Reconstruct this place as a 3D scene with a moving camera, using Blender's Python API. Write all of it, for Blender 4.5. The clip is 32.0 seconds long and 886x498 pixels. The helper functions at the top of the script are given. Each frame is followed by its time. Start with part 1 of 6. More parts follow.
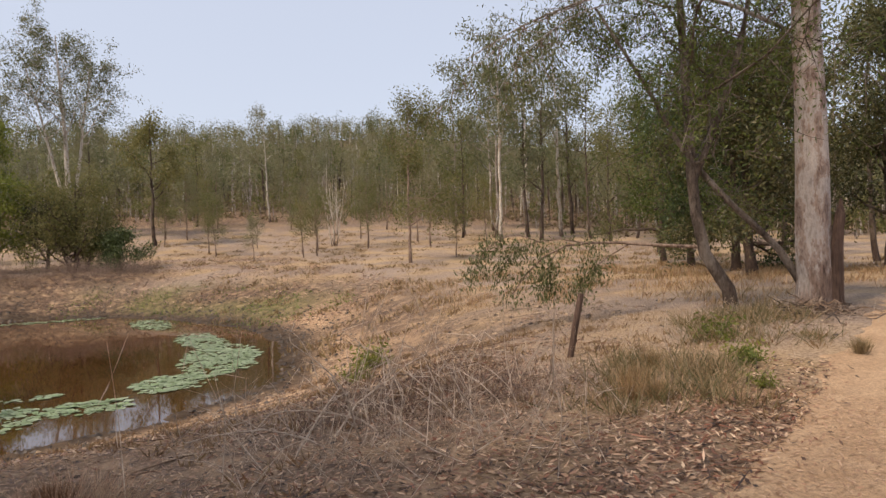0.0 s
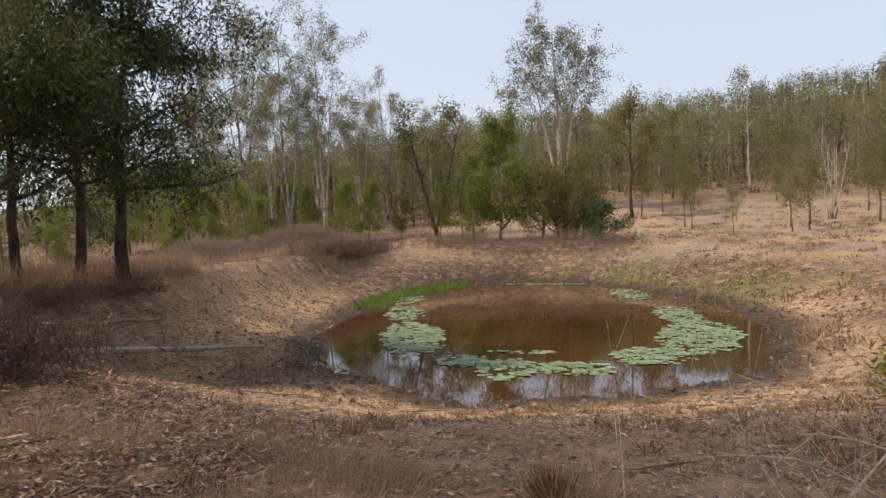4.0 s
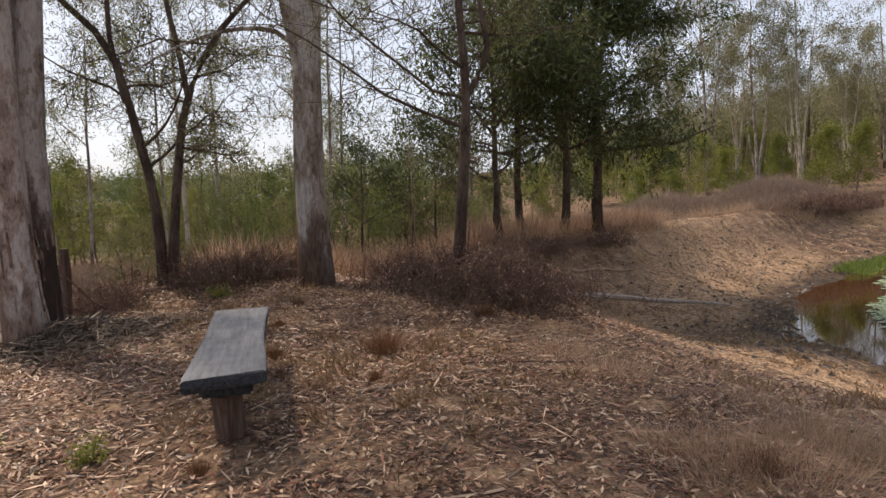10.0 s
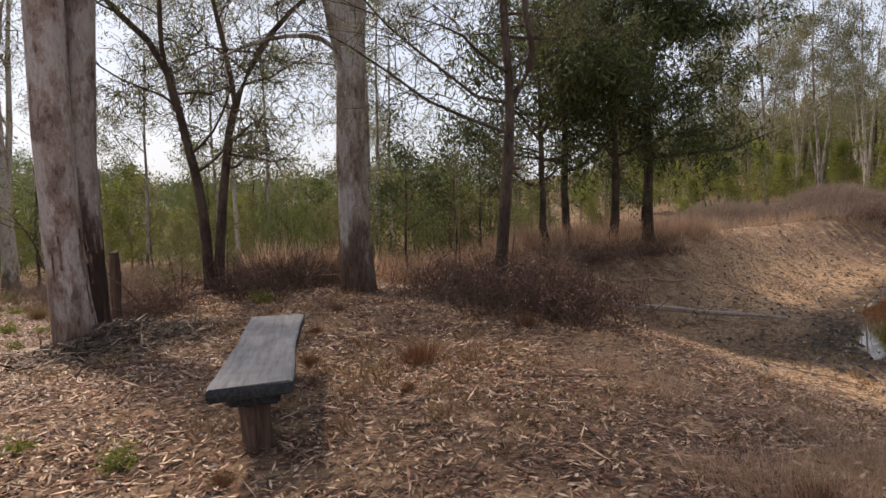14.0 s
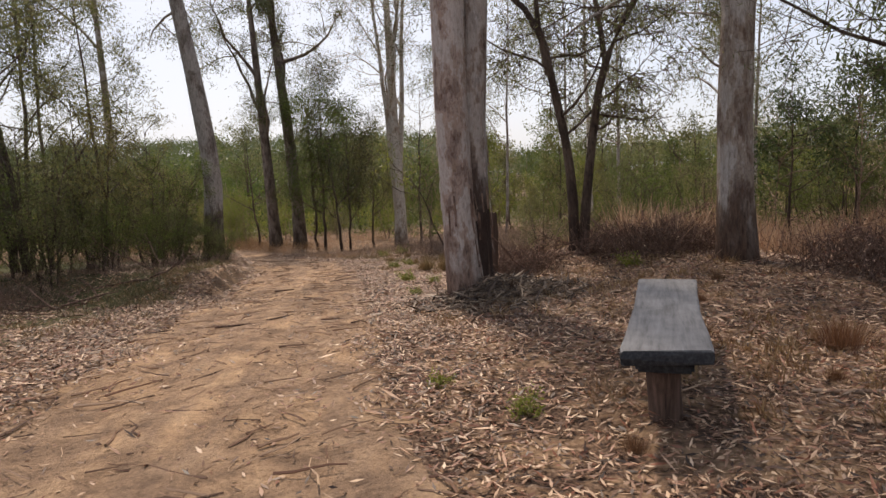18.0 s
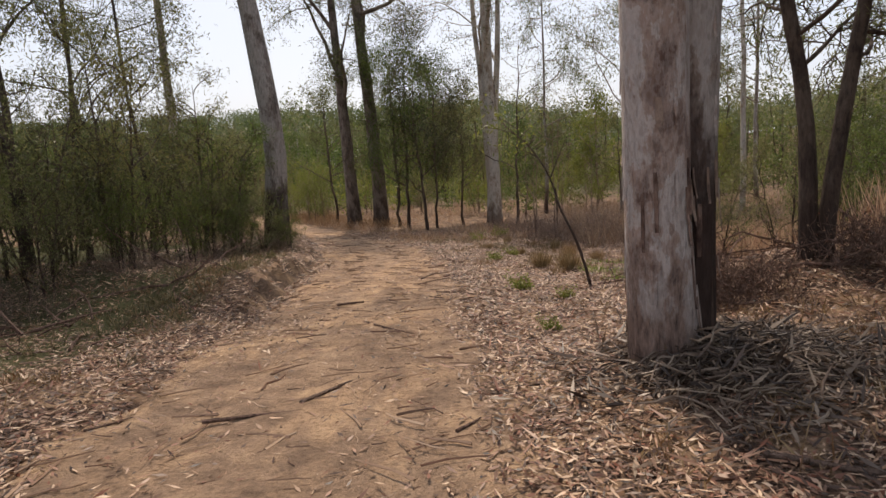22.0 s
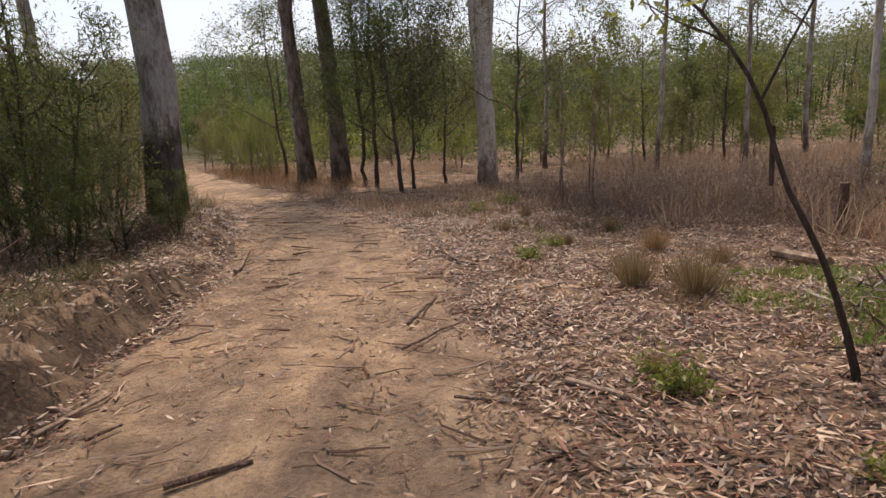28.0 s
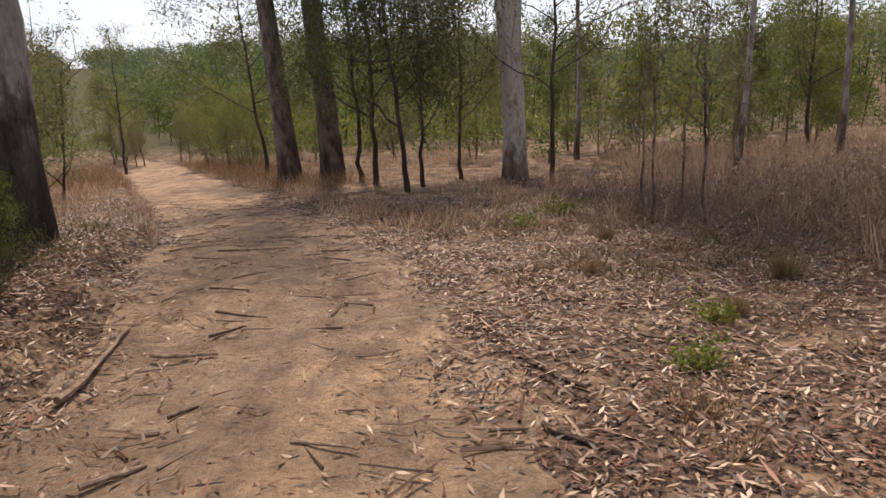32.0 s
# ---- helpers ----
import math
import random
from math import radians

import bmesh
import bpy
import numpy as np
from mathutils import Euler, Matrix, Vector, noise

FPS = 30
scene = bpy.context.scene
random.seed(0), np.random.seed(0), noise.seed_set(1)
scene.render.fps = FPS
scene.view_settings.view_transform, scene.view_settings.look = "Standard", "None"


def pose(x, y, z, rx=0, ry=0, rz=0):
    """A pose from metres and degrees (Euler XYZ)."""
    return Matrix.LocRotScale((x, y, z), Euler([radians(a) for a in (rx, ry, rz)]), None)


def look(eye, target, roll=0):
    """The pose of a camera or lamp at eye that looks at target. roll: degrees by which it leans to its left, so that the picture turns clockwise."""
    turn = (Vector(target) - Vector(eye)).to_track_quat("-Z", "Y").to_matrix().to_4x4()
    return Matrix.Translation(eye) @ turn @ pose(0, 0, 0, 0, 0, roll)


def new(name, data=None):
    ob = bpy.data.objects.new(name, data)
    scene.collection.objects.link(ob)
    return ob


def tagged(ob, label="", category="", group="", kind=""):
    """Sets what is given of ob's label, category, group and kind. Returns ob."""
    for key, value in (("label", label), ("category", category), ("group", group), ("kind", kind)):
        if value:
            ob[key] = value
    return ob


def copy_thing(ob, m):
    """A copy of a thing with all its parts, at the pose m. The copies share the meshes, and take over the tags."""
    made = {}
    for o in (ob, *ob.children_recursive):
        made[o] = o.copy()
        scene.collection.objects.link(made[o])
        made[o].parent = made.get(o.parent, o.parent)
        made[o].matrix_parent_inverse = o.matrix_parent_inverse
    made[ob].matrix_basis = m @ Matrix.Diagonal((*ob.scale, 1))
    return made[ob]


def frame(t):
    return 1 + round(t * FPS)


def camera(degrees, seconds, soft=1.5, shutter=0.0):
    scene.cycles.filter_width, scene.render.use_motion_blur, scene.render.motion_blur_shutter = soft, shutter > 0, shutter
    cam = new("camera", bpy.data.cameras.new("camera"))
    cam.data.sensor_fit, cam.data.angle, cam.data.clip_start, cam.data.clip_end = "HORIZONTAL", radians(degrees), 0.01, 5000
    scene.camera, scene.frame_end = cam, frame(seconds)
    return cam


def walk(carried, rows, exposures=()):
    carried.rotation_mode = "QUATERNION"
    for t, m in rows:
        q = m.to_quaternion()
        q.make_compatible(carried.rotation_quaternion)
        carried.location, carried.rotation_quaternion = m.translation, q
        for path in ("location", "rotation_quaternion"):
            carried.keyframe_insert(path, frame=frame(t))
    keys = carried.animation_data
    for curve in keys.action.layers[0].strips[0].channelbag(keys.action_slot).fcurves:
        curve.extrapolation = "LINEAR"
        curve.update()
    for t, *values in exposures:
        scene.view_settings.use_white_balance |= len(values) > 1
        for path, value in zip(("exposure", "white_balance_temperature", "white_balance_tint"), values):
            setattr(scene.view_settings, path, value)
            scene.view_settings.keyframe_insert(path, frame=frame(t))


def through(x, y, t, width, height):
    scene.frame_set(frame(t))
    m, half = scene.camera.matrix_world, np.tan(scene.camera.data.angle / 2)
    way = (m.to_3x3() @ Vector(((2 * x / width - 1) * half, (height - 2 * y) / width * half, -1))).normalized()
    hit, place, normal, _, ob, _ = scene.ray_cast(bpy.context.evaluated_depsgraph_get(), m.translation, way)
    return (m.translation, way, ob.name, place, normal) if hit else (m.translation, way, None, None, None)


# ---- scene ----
cam = camera(69.5, 32.0)
PATH = [
    (0, (-0.260, -1.105, 1.292), (8.579, -5.781, 1.248), -1.8),
    (0.5, (-0.181, -1.080, 1.295), (9.158, -4.656, 1.250), -1.9),
    (1, (-0.037, -1.148, 1.282), (9.729, -3.300, 1.273), -2.0),
    (1.5, (0.094, -1.058, 1.288), (9.983, -2.542, 1.226), -1.7),
    (2, (0.237, -1.031, 1.293), (10.159, -2.275, 1.164), -1.8),
    (2.5, (0.306, -1.127, 1.314), (10.302, -1.375, 1.174), -2.1),
    (3, (0.438, -1.073, 1.310), (10.379, 0.001, 1.161), -1.5),
    (3.5, (0.529, -0.994, 1.296), (10.257, 1.306, 1.028), -1.2),
    (5.5, (0.826, -1.021, 1.276), (10.714, 0.368, 0.736), -0.3),
    (6, (0.830, -1.032, 1.281), (10.743, 0.123, 0.653), -0.4),
    (6.5, (0.828, -1.062, 1.279), (10.751, -0.023, 0.611), -0.7),
    (7, (0.834, -1.091, 1.279), (10.764, -0.133, 0.584), -0.9),
    (7.5, (0.853, -1.096, 1.261), (10.784, -0.184, 0.537), -1.0),
    (8, (0.799, -1.111, 1.287), (10.702, 0.057, 0.534), -1.2),
    (8.5, (0.579, -1.141, 1.352), (10.145, 1.667, 0.573), -1.4),
    (9, (0.217, -1.209, 1.405), (8.770, 3.908, 0.598), -1.6),
    (9.5, (0.048, -1.181, 1.435), (7.124, 5.831, 0.565), -1.5),
    (10, (-0.058, -1.134, 1.444), (6.041, 6.742, 0.571), -1.7),
    (10.5, (0.010, -1.166, 1.455), (6.086, 6.746, 0.757), -2.0),
    (11, (0.145, -1.191, 1.434), (6.895, 6.159, 0.782), -1.8),
    (11.5, (0.197, -1.188, 1.429), (7.382, 5.737, 0.790), -1.6),
    (12, (0.164, -1.147, 1.421), (7.389, 5.734, 0.752), -1.4),
    (12.5, (0.144, -1.139, 1.436), (7.141, 5.970, 0.730), -1.2),
    (13, (0.139, -1.138, 1.440), (6.891, 6.204, 0.726), -1.3),
    (13.5, (0.129, -1.118, 1.445), (6.439, 6.606, 0.719), -1.2),
    (14, (0.099, -1.069, 1.445), (5.598, 7.250, 0.694), -1.4),
    (14.5, (0.028, -1.057, 1.456), (4.415, 7.894, 0.659), -1.7),
    (15, (-0.044, -1.052, 1.452), (3.174, 8.380, 0.628), -2.2),
    (15.5, (-0.114, -1.063, 1.451), (2.210, 8.625, 0.591), -2.4),
    (17.5, (-0.187, -0.863, 1.396), (0.439, 9.066, 0.389), -2.4),
    (18, (-0.196, -0.692, 1.382), (0.406, 9.229, 0.281), -2.5),
    (18.5, (-0.178, -0.342, 1.394), (-0.026, 9.593, 0.272), -3.0),
    (19, (-0.205, 0.107, 1.369), (-0.532, 10.034, 0.206), -3.3),
    (19.5, (-0.140, 0.580, 1.322), (-0.621, 10.499, 0.143), -3.6),
    (20, (-0.184, 1.071, 1.302), (-0.701, 10.990, 0.142), -3.5),
    (20.5, (-0.329, 1.573, 1.325), (-0.840, 11.485, 0.106), -3.2),
    (21, (-0.448, 2.070, 1.360), (-1.031, 11.973, 0.101), -3.2),
    (21.5, (-0.610, 2.552, 1.367), (-1.252, 12.433, -0.033), -2.9),
    (22, (-0.615, 3.033, 1.364), (-1.323, 12.891, -0.160), -2.9),
    (22.5, (-0.651, 3.531, 1.329), (-1.409, 13.367, -0.305), -2.7),
    (23, (-0.723, 3.999, 1.340), (-1.475, 13.804, -0.477), -2.2),
    (23.5, (-0.782, 4.463, 1.366), (-1.543, 14.244, -0.570), -1.9),
    (24, (-0.883, 5.019, 1.334), (-1.622, 14.790, -0.662), -1.6),
    (24.5, (-0.993, 5.384, 1.350), (-1.715, 15.142, -0.717), -1.7),
    (26.5, (-1.229, 7.155, 1.130), (-1.841, 16.893, -1.062), -2.8),
    (27, (-1.238, 7.613, 1.075), (-1.716, 17.343, -1.181), -2.8),
    (27.5, (-1.238, 8.091, 1.038), (-1.573, 17.821, -1.249), -2.7),
    (28, (-1.313, 8.542, 0.993), (-1.547, 18.272, -1.304), -2.7),
    (28.5, (-1.358, 9.004, 0.932), (-1.654, 18.734, -1.355), -2.9),
    (29, (-1.411, 9.521, 0.868), (-1.715, 19.258, -1.392), -3.2),
    (29.5, (-1.436, 9.987, 0.815), (-1.724, 19.720, -1.463), -3.3),
    (30, (-1.465, 10.557, 0.764), (-1.764, 20.277, -1.567), -3.3),
    (30.5, (-1.517, 11.094, 0.737), (-1.787, 20.803, -1.644), -3.4),
    (31, (-1.552, 11.622, 0.728), (-1.832, 21.324, -1.679), -3.1),
    (31.5, (-1.658, 12.136, 0.691), (-1.913, 21.831, -1.748), -2.9),
    (32, (-1.738, 12.521, 0.664), (-2.001, 22.212, -1.792), -2.9),
]
walk(cam, [(t, look(eye, target, roll)) for t, eye, target, roll in PATH],
     exposures=[(0, 0.38, 7200, 16), (8, 0.52, 7150, 14), (10, 0.52, 7250, 16), (11, 0.48, 7250, 16), (12, 0.62, 7250, 16), (13, 0.6, 7250, 16), (14, 0.5, 7300, 17), (15, 0.46, 7400, 17), (17.5, 0.48, 7350, 17), (19, 0.28, 7400, 17), (22, 0.42, 7250, 16), (23, 0.6, 7200, 16), (24, 0.56, 7200, 16), (27, 0.58, 6950, 16), (29, 0.4, 6900, 16), (31, 0.55, 6950, 17), (32, 0.54, 6950, 17)]
)

# ---- world and sun ----
SUN_EL, SUN_AZ = radians(54), radians(11)  # height, and bearing to the left of +y

world = bpy.data.worlds.new("sky")
scene.world = world
world.use_nodes = True
nt = world.node_tree
sky = nt.nodes.new("ShaderNodeTexSky")
sky.sky_type, sky.sun_disc = "NISHITA", False
sky.sun_elevation, sky.sun_rotation = SUN_EL, -SUN_AZ
sky.air_density, sky.dust_density, sky.ozone_density = 1.0, 2.5, 1.0
veil = nt.nodes.new("ShaderNodeMix")  # thin high haze over the whole sky
veil.data_type = "RGBA"
veil.inputs["Factor"].default_value = 0.7
veil.inputs["B"].default_value = (3.95, 4.65, 5.75, 1)
nt.links.new(sky.outputs[0], veil.inputs["A"])
nt.links.new(veil.outputs["Result"], nt.nodes["Background"].inputs[0])
nt.nodes["Background"].inputs[1].default_value = 0.135

sun = new("sun", bpy.data.lights.new("sun", "SUN"))
sun.data.energy, sun.data.angle, sun.data.color = 2.9, radians(5), (1.0, 0.92, 0.8)
sun_way = Vector((-math.sin(SUN_AZ) * math.cos(SUN_EL), math.cos(SUN_AZ) * math.cos(SUN_EL), math.sin(SUN_EL)))
sun.matrix_world = look(sun_way * 50, (0, 0, 0))


# ---- materials ----
def material(name, rough=0.9, spec=0.2):
    m = bpy.data.materials.new(name)
    m.use_nodes = True
    b = m.node_tree.nodes["Principled BSDF"]
    b.inputs["Roughness"].default_value = rough
    b.inputs["Specular IOR Level"].default_value = spec
    return m, m.node_tree, b


def node(t, kind, **values):
    n = t.nodes.new(kind)
    for k, v in values.items():
        n.inputs[k.replace("_", " ")].default_value = v
    return n


def ramp(t, source, *stops):
    n = t.nodes.new("ShaderNodeValToRGB")
    e = n.color_ramp.elements
    while len(e) < len(stops):
        e.new(0.5)
    for k, (at, c) in enumerate(stops):
        e[k].position, e[k].color = at, (*c, 1) if len(c) == 3 else c
    t.links.new(source, n.inputs[0])
    return n.outputs[0]


def mixed(t, a, b, f, how="MIX"):
    n = t.nodes.new("ShaderNodeMix")
    n.data_type, n.blend_type = "RGBA", how
    for socket, v in ((n.inputs["Factor"], f), (n.inputs["A"], a), (n.inputs["B"], b)):
        if isinstance(v, (int, float)):
            socket.default_value = v
        elif isinstance(v, tuple):
            socket.default_value = (*v, 1)
        else:
            t.links.new(v, socket)
    return n.outputs["Result"]


def spots(t, scale, detail=4.0, rough=0.6, where="Object", stretch=None, kind="noise"):
    c = t.nodes.new("ShaderNodeTexCoord")
    out = c.outputs[where]
    if stretch:
        mp = t.nodes.new("ShaderNodeMapping")
        mp.inputs["Scale"].default_value = stretch
        t.links.new(out, mp.inputs[0])
        out = mp.outputs[0]
    if kind == "noise":
        n = node(t, "ShaderNodeTexNoise", Scale=scale, Detail=detail, Roughness=rough)
    else:
        n = node(t, "ShaderNodeTexVoronoi", Scale=scale)
    t.links.new(out, n.inputs["Vector"])
    return n.outputs[0]


def relief(t, b, height, strength=0.5, distance=0.02):
    n = node(t, "ShaderNodeBump", Strength=strength, Distance=distance)
    t.links.new(height, n.inputs["Height"])
    t.links.new(n.outputs[0], b.inputs["Normal"])


def attribute(t, name):
    n = t.nodes.new("ShaderNodeAttribute")
    n.attribute_name = name
    return n.outputs["Fac"]


def ground_material():
    m, t, b = material("dry_ground", 0.95, 0.1)
    fine, mid, wide = spots(t, 26, 6, 0.7), spots(t, 2.2, 5, 0.65), spots(t, 0.25, 4, 0.6)
    litter = ramp(t, fine, (0.34, (0.024, 0.015, 0.012)), (0.46, (0.07, 0.043, 0.031)), (0.58, (0.165, 0.108, 0.076)), (0.7, (0.38, 0.285, 0.21)))
    earth = ramp(t, mid, (0.3, (0.14, 0.088, 0.056)), (0.55, (0.27, 0.175, 0.108)), (0.75, (0.4, 0.275, 0.172)))
    straw = ramp(t, fine, (0.32, (0.17, 0.108, 0.06)), (0.5, (0.39, 0.268, 0.15)), (0.68, (0.55, 0.405, 0.245)))
    mauve = ramp(t, fine, (0.34, (0.15, 0.105, 0.08)), (0.52, (0.3, 0.225, 0.172)), (0.7, (0.42, 0.33, 0.26)))
    green = ramp(t, fine, (0.3, (0.06, 0.07, 0.02)), (0.7, (0.2, 0.2, 0.07)))
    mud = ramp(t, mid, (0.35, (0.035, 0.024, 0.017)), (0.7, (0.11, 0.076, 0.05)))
    c = mixed(t, litter, earth, ramp(t, mid, (0.45, (0, 0, 0)), (0.62, (1, 1, 1))))
    s = mixed(t, straw, mauve, ramp(t, wide, (0.38, (0, 0, 0)), (0.55, (1, 1, 1))))
    c = mixed(t, c, s, attribute(t, "straw"))
    clay = spots(t, 11, 8, 0.78)
    bare = ramp(t, clay, (0.36, (0.065, 0.041, 0.028)), (0.45, (0.25, 0.155, 0.092)), (0.53, (0.46, 0.3, 0.18)), (0.63, (0.62, 0.44, 0.28)))
    bare = mixed(t, bare, ramp(t, clay, (0.38, (0.06, 0.037, 0.027)), (0.5, (0.2, 0.12, 0.078)), (0.62, (0.43, 0.295, 0.2))), ramp(t, spots(t, 0.75, 6, 0.7, stretch=(0.6, 1.3, 1)), (0.46, (0, 0, 0)), (0.6, (0.6, 0.6, 0.6))))
    c = mixed(t, c, bare, attribute(t, "bare"))
    c = mixed(t, c, green, attribute(t, "green"))
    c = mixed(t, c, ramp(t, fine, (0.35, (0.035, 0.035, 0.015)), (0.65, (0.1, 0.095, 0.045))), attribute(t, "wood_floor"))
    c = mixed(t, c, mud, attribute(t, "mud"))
    t.links.new(c, b.inputs["Base Color"])
    relief(t, b, fine, 0.7, 0.03)
    return m


def road_material():
    m, t, b = material("sandy_track", 0.95, 0.1)
    fine, grit, mid, wide = spots(t, 130, 5, 0.75), spots(t, 34, 6, 0.75), spots(t, 3.2, 6, 0.68), spots(t, 0.8, 4, 0.6)
    # Damp brown and dry tan; shaded and sunlit areas are put into both
    brownish = ramp(t, mid, (0.34, (0.19, 0.13, 0.092)), (0.5, (0.285, 0.195, 0.135)), (0.66, (0.38, 0.265, 0.18)))
    sand = ramp(t, mid, (0.32, (0.29, 0.19, 0.122)), (0.52, (0.45, 0.3, 0.187)), (0.72, (0.56, 0.39, 0.245)))
    streak = spots(t, 1.7, 5, 0.7, stretch=(1.6, 0.4, 1))
    c = mixed(t, brownish, sand, ramp(t, streak, (0.4, (0, 0, 0)), (0.56, (1, 1, 1))))
    c = mixed(t, c, brownish, ramp(t, wide, (0.42, (0.75, 0.75, 0.75)), (0.58, (0, 0, 0))))
    c = mixed(t, c, ramp(t, mid, (0.3, (0.5, 0.325, 0.195)), (0.7, (0.62, 0.425, 0.27))), attribute(t, "sand"))
    c = mixed(t, c, ramp(t, grit, (0.34, (0.58, 0.56, 0.54)), (0.5, (1.05, 1.05, 1.05)), (0.68, (1.35, 1.32, 1.28))), 0.8, "MULTIPLY")
    c = mixed(t, c, ramp(t, fine, (0.3, (0.6, 0.6, 0.6)), (0.7, (1.15, 1.12, 1.1))), 0.6, "MULTIPLY")
    t.links.new(c, b.inputs["Base Color"])
    relief(t, b, grit, 1.0, 0.03)
    return m


def water_material():
    m, t, b = material("brown_water", 0.03, 0.6)
    c = ramp(t, spots(t, 0.35, 3), (0.35, (0.045, 0.018, 0.006)), (0.65, (0.07, 0.03, 0.011)))
    t.links.new(c, b.inputs["Base Color"])
    b.inputs["IOR"].default_value = 2.1
    relief(t, b, spots(t, 2.0, 2), 0.006, 0.01)
    return m


def bark_material(name, pale, mid, dark, low, scale=2.0, peel=0.5, foot_height=1.0, grain=0.75):
    """Bark in long upright patches; low is the rough stocking towards the foot, up to the given height."""
    m, t, b = material(name, 0.85, 0.2)
    patch = spots(t, scale, 6, 0.62, stretch=(1.6, 1.6, 0.7))
    fibre = spots(t, 15, 5, 0.72, stretch=(2.2, 2.2, 0.4))
    c = ramp(t, patch, (peel - 0.07, dark), (peel - 0.02, mid), (peel + 0.015, mid), (peel + 0.035, pale))
    flake = spots(t, scale * 4.5, 4, 0.65, stretch=(1.5, 1.5, 0.75))
    c = mixed(t, c, ramp(t, flake, (0.4, mid), (0.5, pale), (0.6, dark)), 0.33)
    c = mixed(t, c, ramp(t, fibre, (0.34, (0.3, 0.28, 0.27)), (0.42, (0.75, 0.74, 0.73)), (0.65, (1.12, 1.12, 1.12))), grain, "MULTIPLY")
    co = t.nodes.new("ShaderNodeTexCoord")
    sep = t.nodes.new("ShaderNodeSeparateXYZ")
    t.links.new(co.outputs["Object"], sep.inputs[0])
    add = node(t, "ShaderNodeMath")
    add.operation = "MULTIPLY_ADD"
    add.inputs[1].default_value, add.inputs[2].default_value = 2.2, -0.1 - foot_height
    t.links.new(patch, add.inputs[0])
    h = node(t, "ShaderNodeMath")
    h.operation = "ADD"
    t.links.new(sep.outputs[2], h.inputs[0])
    t.links.new(add.outputs[0], h.inputs[1])
    foot = ramp(t, h.outputs[0], (0.0, (1, 1, 1)), (0.55, (0.8, 0.8, 0.8)), (1.0, (0, 0, 0)))
    rough = ramp(t, fibre, (0.3, (0.03, 0.018, 0.013)), (0.7, low))
    c = mixed(t, c, rough, foot)
    t.links.new(c, b.inputs["Base Color"])
    relief(t, b, fibre, 0.9, 0.04)
    return m


def leaf_material(name, *colours, through=0.35):
    m, t, b = material(name, 0.5, 0.35)
    g = t.nodes.new("ShaderNodeNewGeometry")
    n = len(colours)
    c = ramp(t, g.outputs["Random Per Island"], *[((k + 0.5) / n, col) for k, col in enumerate(colours)])
    o = t.nodes.new("ShaderNodeObjectInfo")
    c = mixed(t, c, ramp(t, o.outputs["Random"], (0.0, (0.8, 0.85, 0.8)), (1.0, (1.2, 1.12, 1.05))), 1.0, "MULTIPLY")
    t.links.new(c, b.inputs["Base Color"])
    tr = t.nodes.new("ShaderNodeBsdfTranslucent")
    t.links.new(c, tr.inputs[0])
    mx = node(t, "ShaderNodeMixShader", Fac=through)
    t.links.new(b.outputs[0], mx.inputs[1])
    t.links.new(tr.outputs[0], mx.inputs[2])
    t.links.new(mx.outputs[0], t.nodes["Material Output"].inputs[0])
    return m


def wood_material(name, *colours, stretch=(0.35, 8, 8)):
    m, t, b = material(name, 0.85, 0.2)
    grain = spots(t, 5, 6, 0.7, stretch=stretch)
    c = ramp(t, grain, *[(0.3 + 0.4 * k / (len(colours) - 1), col) for k, col in enumerate(colours)])
    c = mixed(t, c, ramp(t, spots(t, 7, 3), (0.35, (0.75, 0.75, 0.75)), (0.65, (1.1, 1.1, 1.1))), 0.6, "MULTIPLY")
    t.links.new(c, b.inputs["Base Color"])
    relief(t, b, grain, 0.5, 0.01)
    return m


GROUND, ROAD, POND = ground_material(), road_material(), water_material()
SMOOTH = bark_material("peeling_gum_bark", (0.53, 0.47, 0.43), (0.37, 0.27, 0.22), (0.16, 0.1, 0.078), (0.34, 0.225, 0.175), 2.6, 0.475, 0.75, 0.5)
FLAKY = bark_material("flaky_brown_bark", (0.28, 0.19, 0.15), (0.17, 0.105, 0.08), (0.07, 0.042, 0.034), (0.1, 0.06, 0.045), 3.0, 0.5, 0.9)
GUM = bark_material("grey_gum_bark", (0.47, 0.43, 0.39), (0.3, 0.24, 0.19), (0.15, 0.1, 0.075), (0.13, 0.075, 0.05))
STOCKING = bark_material("dark_footed_bark", (0.41, 0.375, 0.34), (0.26, 0.22, 0.19), (0.115, 0.09, 0.072), (0.058, 0.042, 0.033), 2.0, 0.46, 1.35)
BROWN = bark_material("grey_brown_bark", (0.25, 0.205, 0.17), (0.16, 0.12, 0.095), (0.065, 0.047, 0.037), (0.1, 0.07, 0.053), 2.4, 0.5, 0.9)
PALE = bark_material("pale_gum_bark", (0.62, 0.56, 0.48), (0.46, 0.38, 0.3), (0.26, 0.18, 0.12), (0.2, 0.13, 0.09), 2.0, 0.44)
DARK = bark_material("dark_bark", (0.14, 0.105, 0.08), (0.1, 0.07, 0.052), (0.045, 0.032, 0.025), (0.09, 0.06, 0.045))
DARK_TWIG = bark_material("dead_brush_bark", (0.3, 0.19, 0.14), (0.22, 0.135, 0.1), (0.13, 0.08, 0.06), (0.26, 0.16, 0.12), 6.0)
WEED_STEM = bark_material("dry_weed_stem", (0.5, 0.37, 0.29), (0.4, 0.285, 0.22), (0.27, 0.185, 0.14), (0.4, 0.285, 0.22), 6.0)
DRIFTWOOD = bark_material("grey_fallen_wood", (0.42, 0.36, 0.31), (0.32, 0.265, 0.22), (0.2, 0.16, 0.13), (0.3, 0.25, 0.2), 3.0, 0.45, -3.0, 0.5)
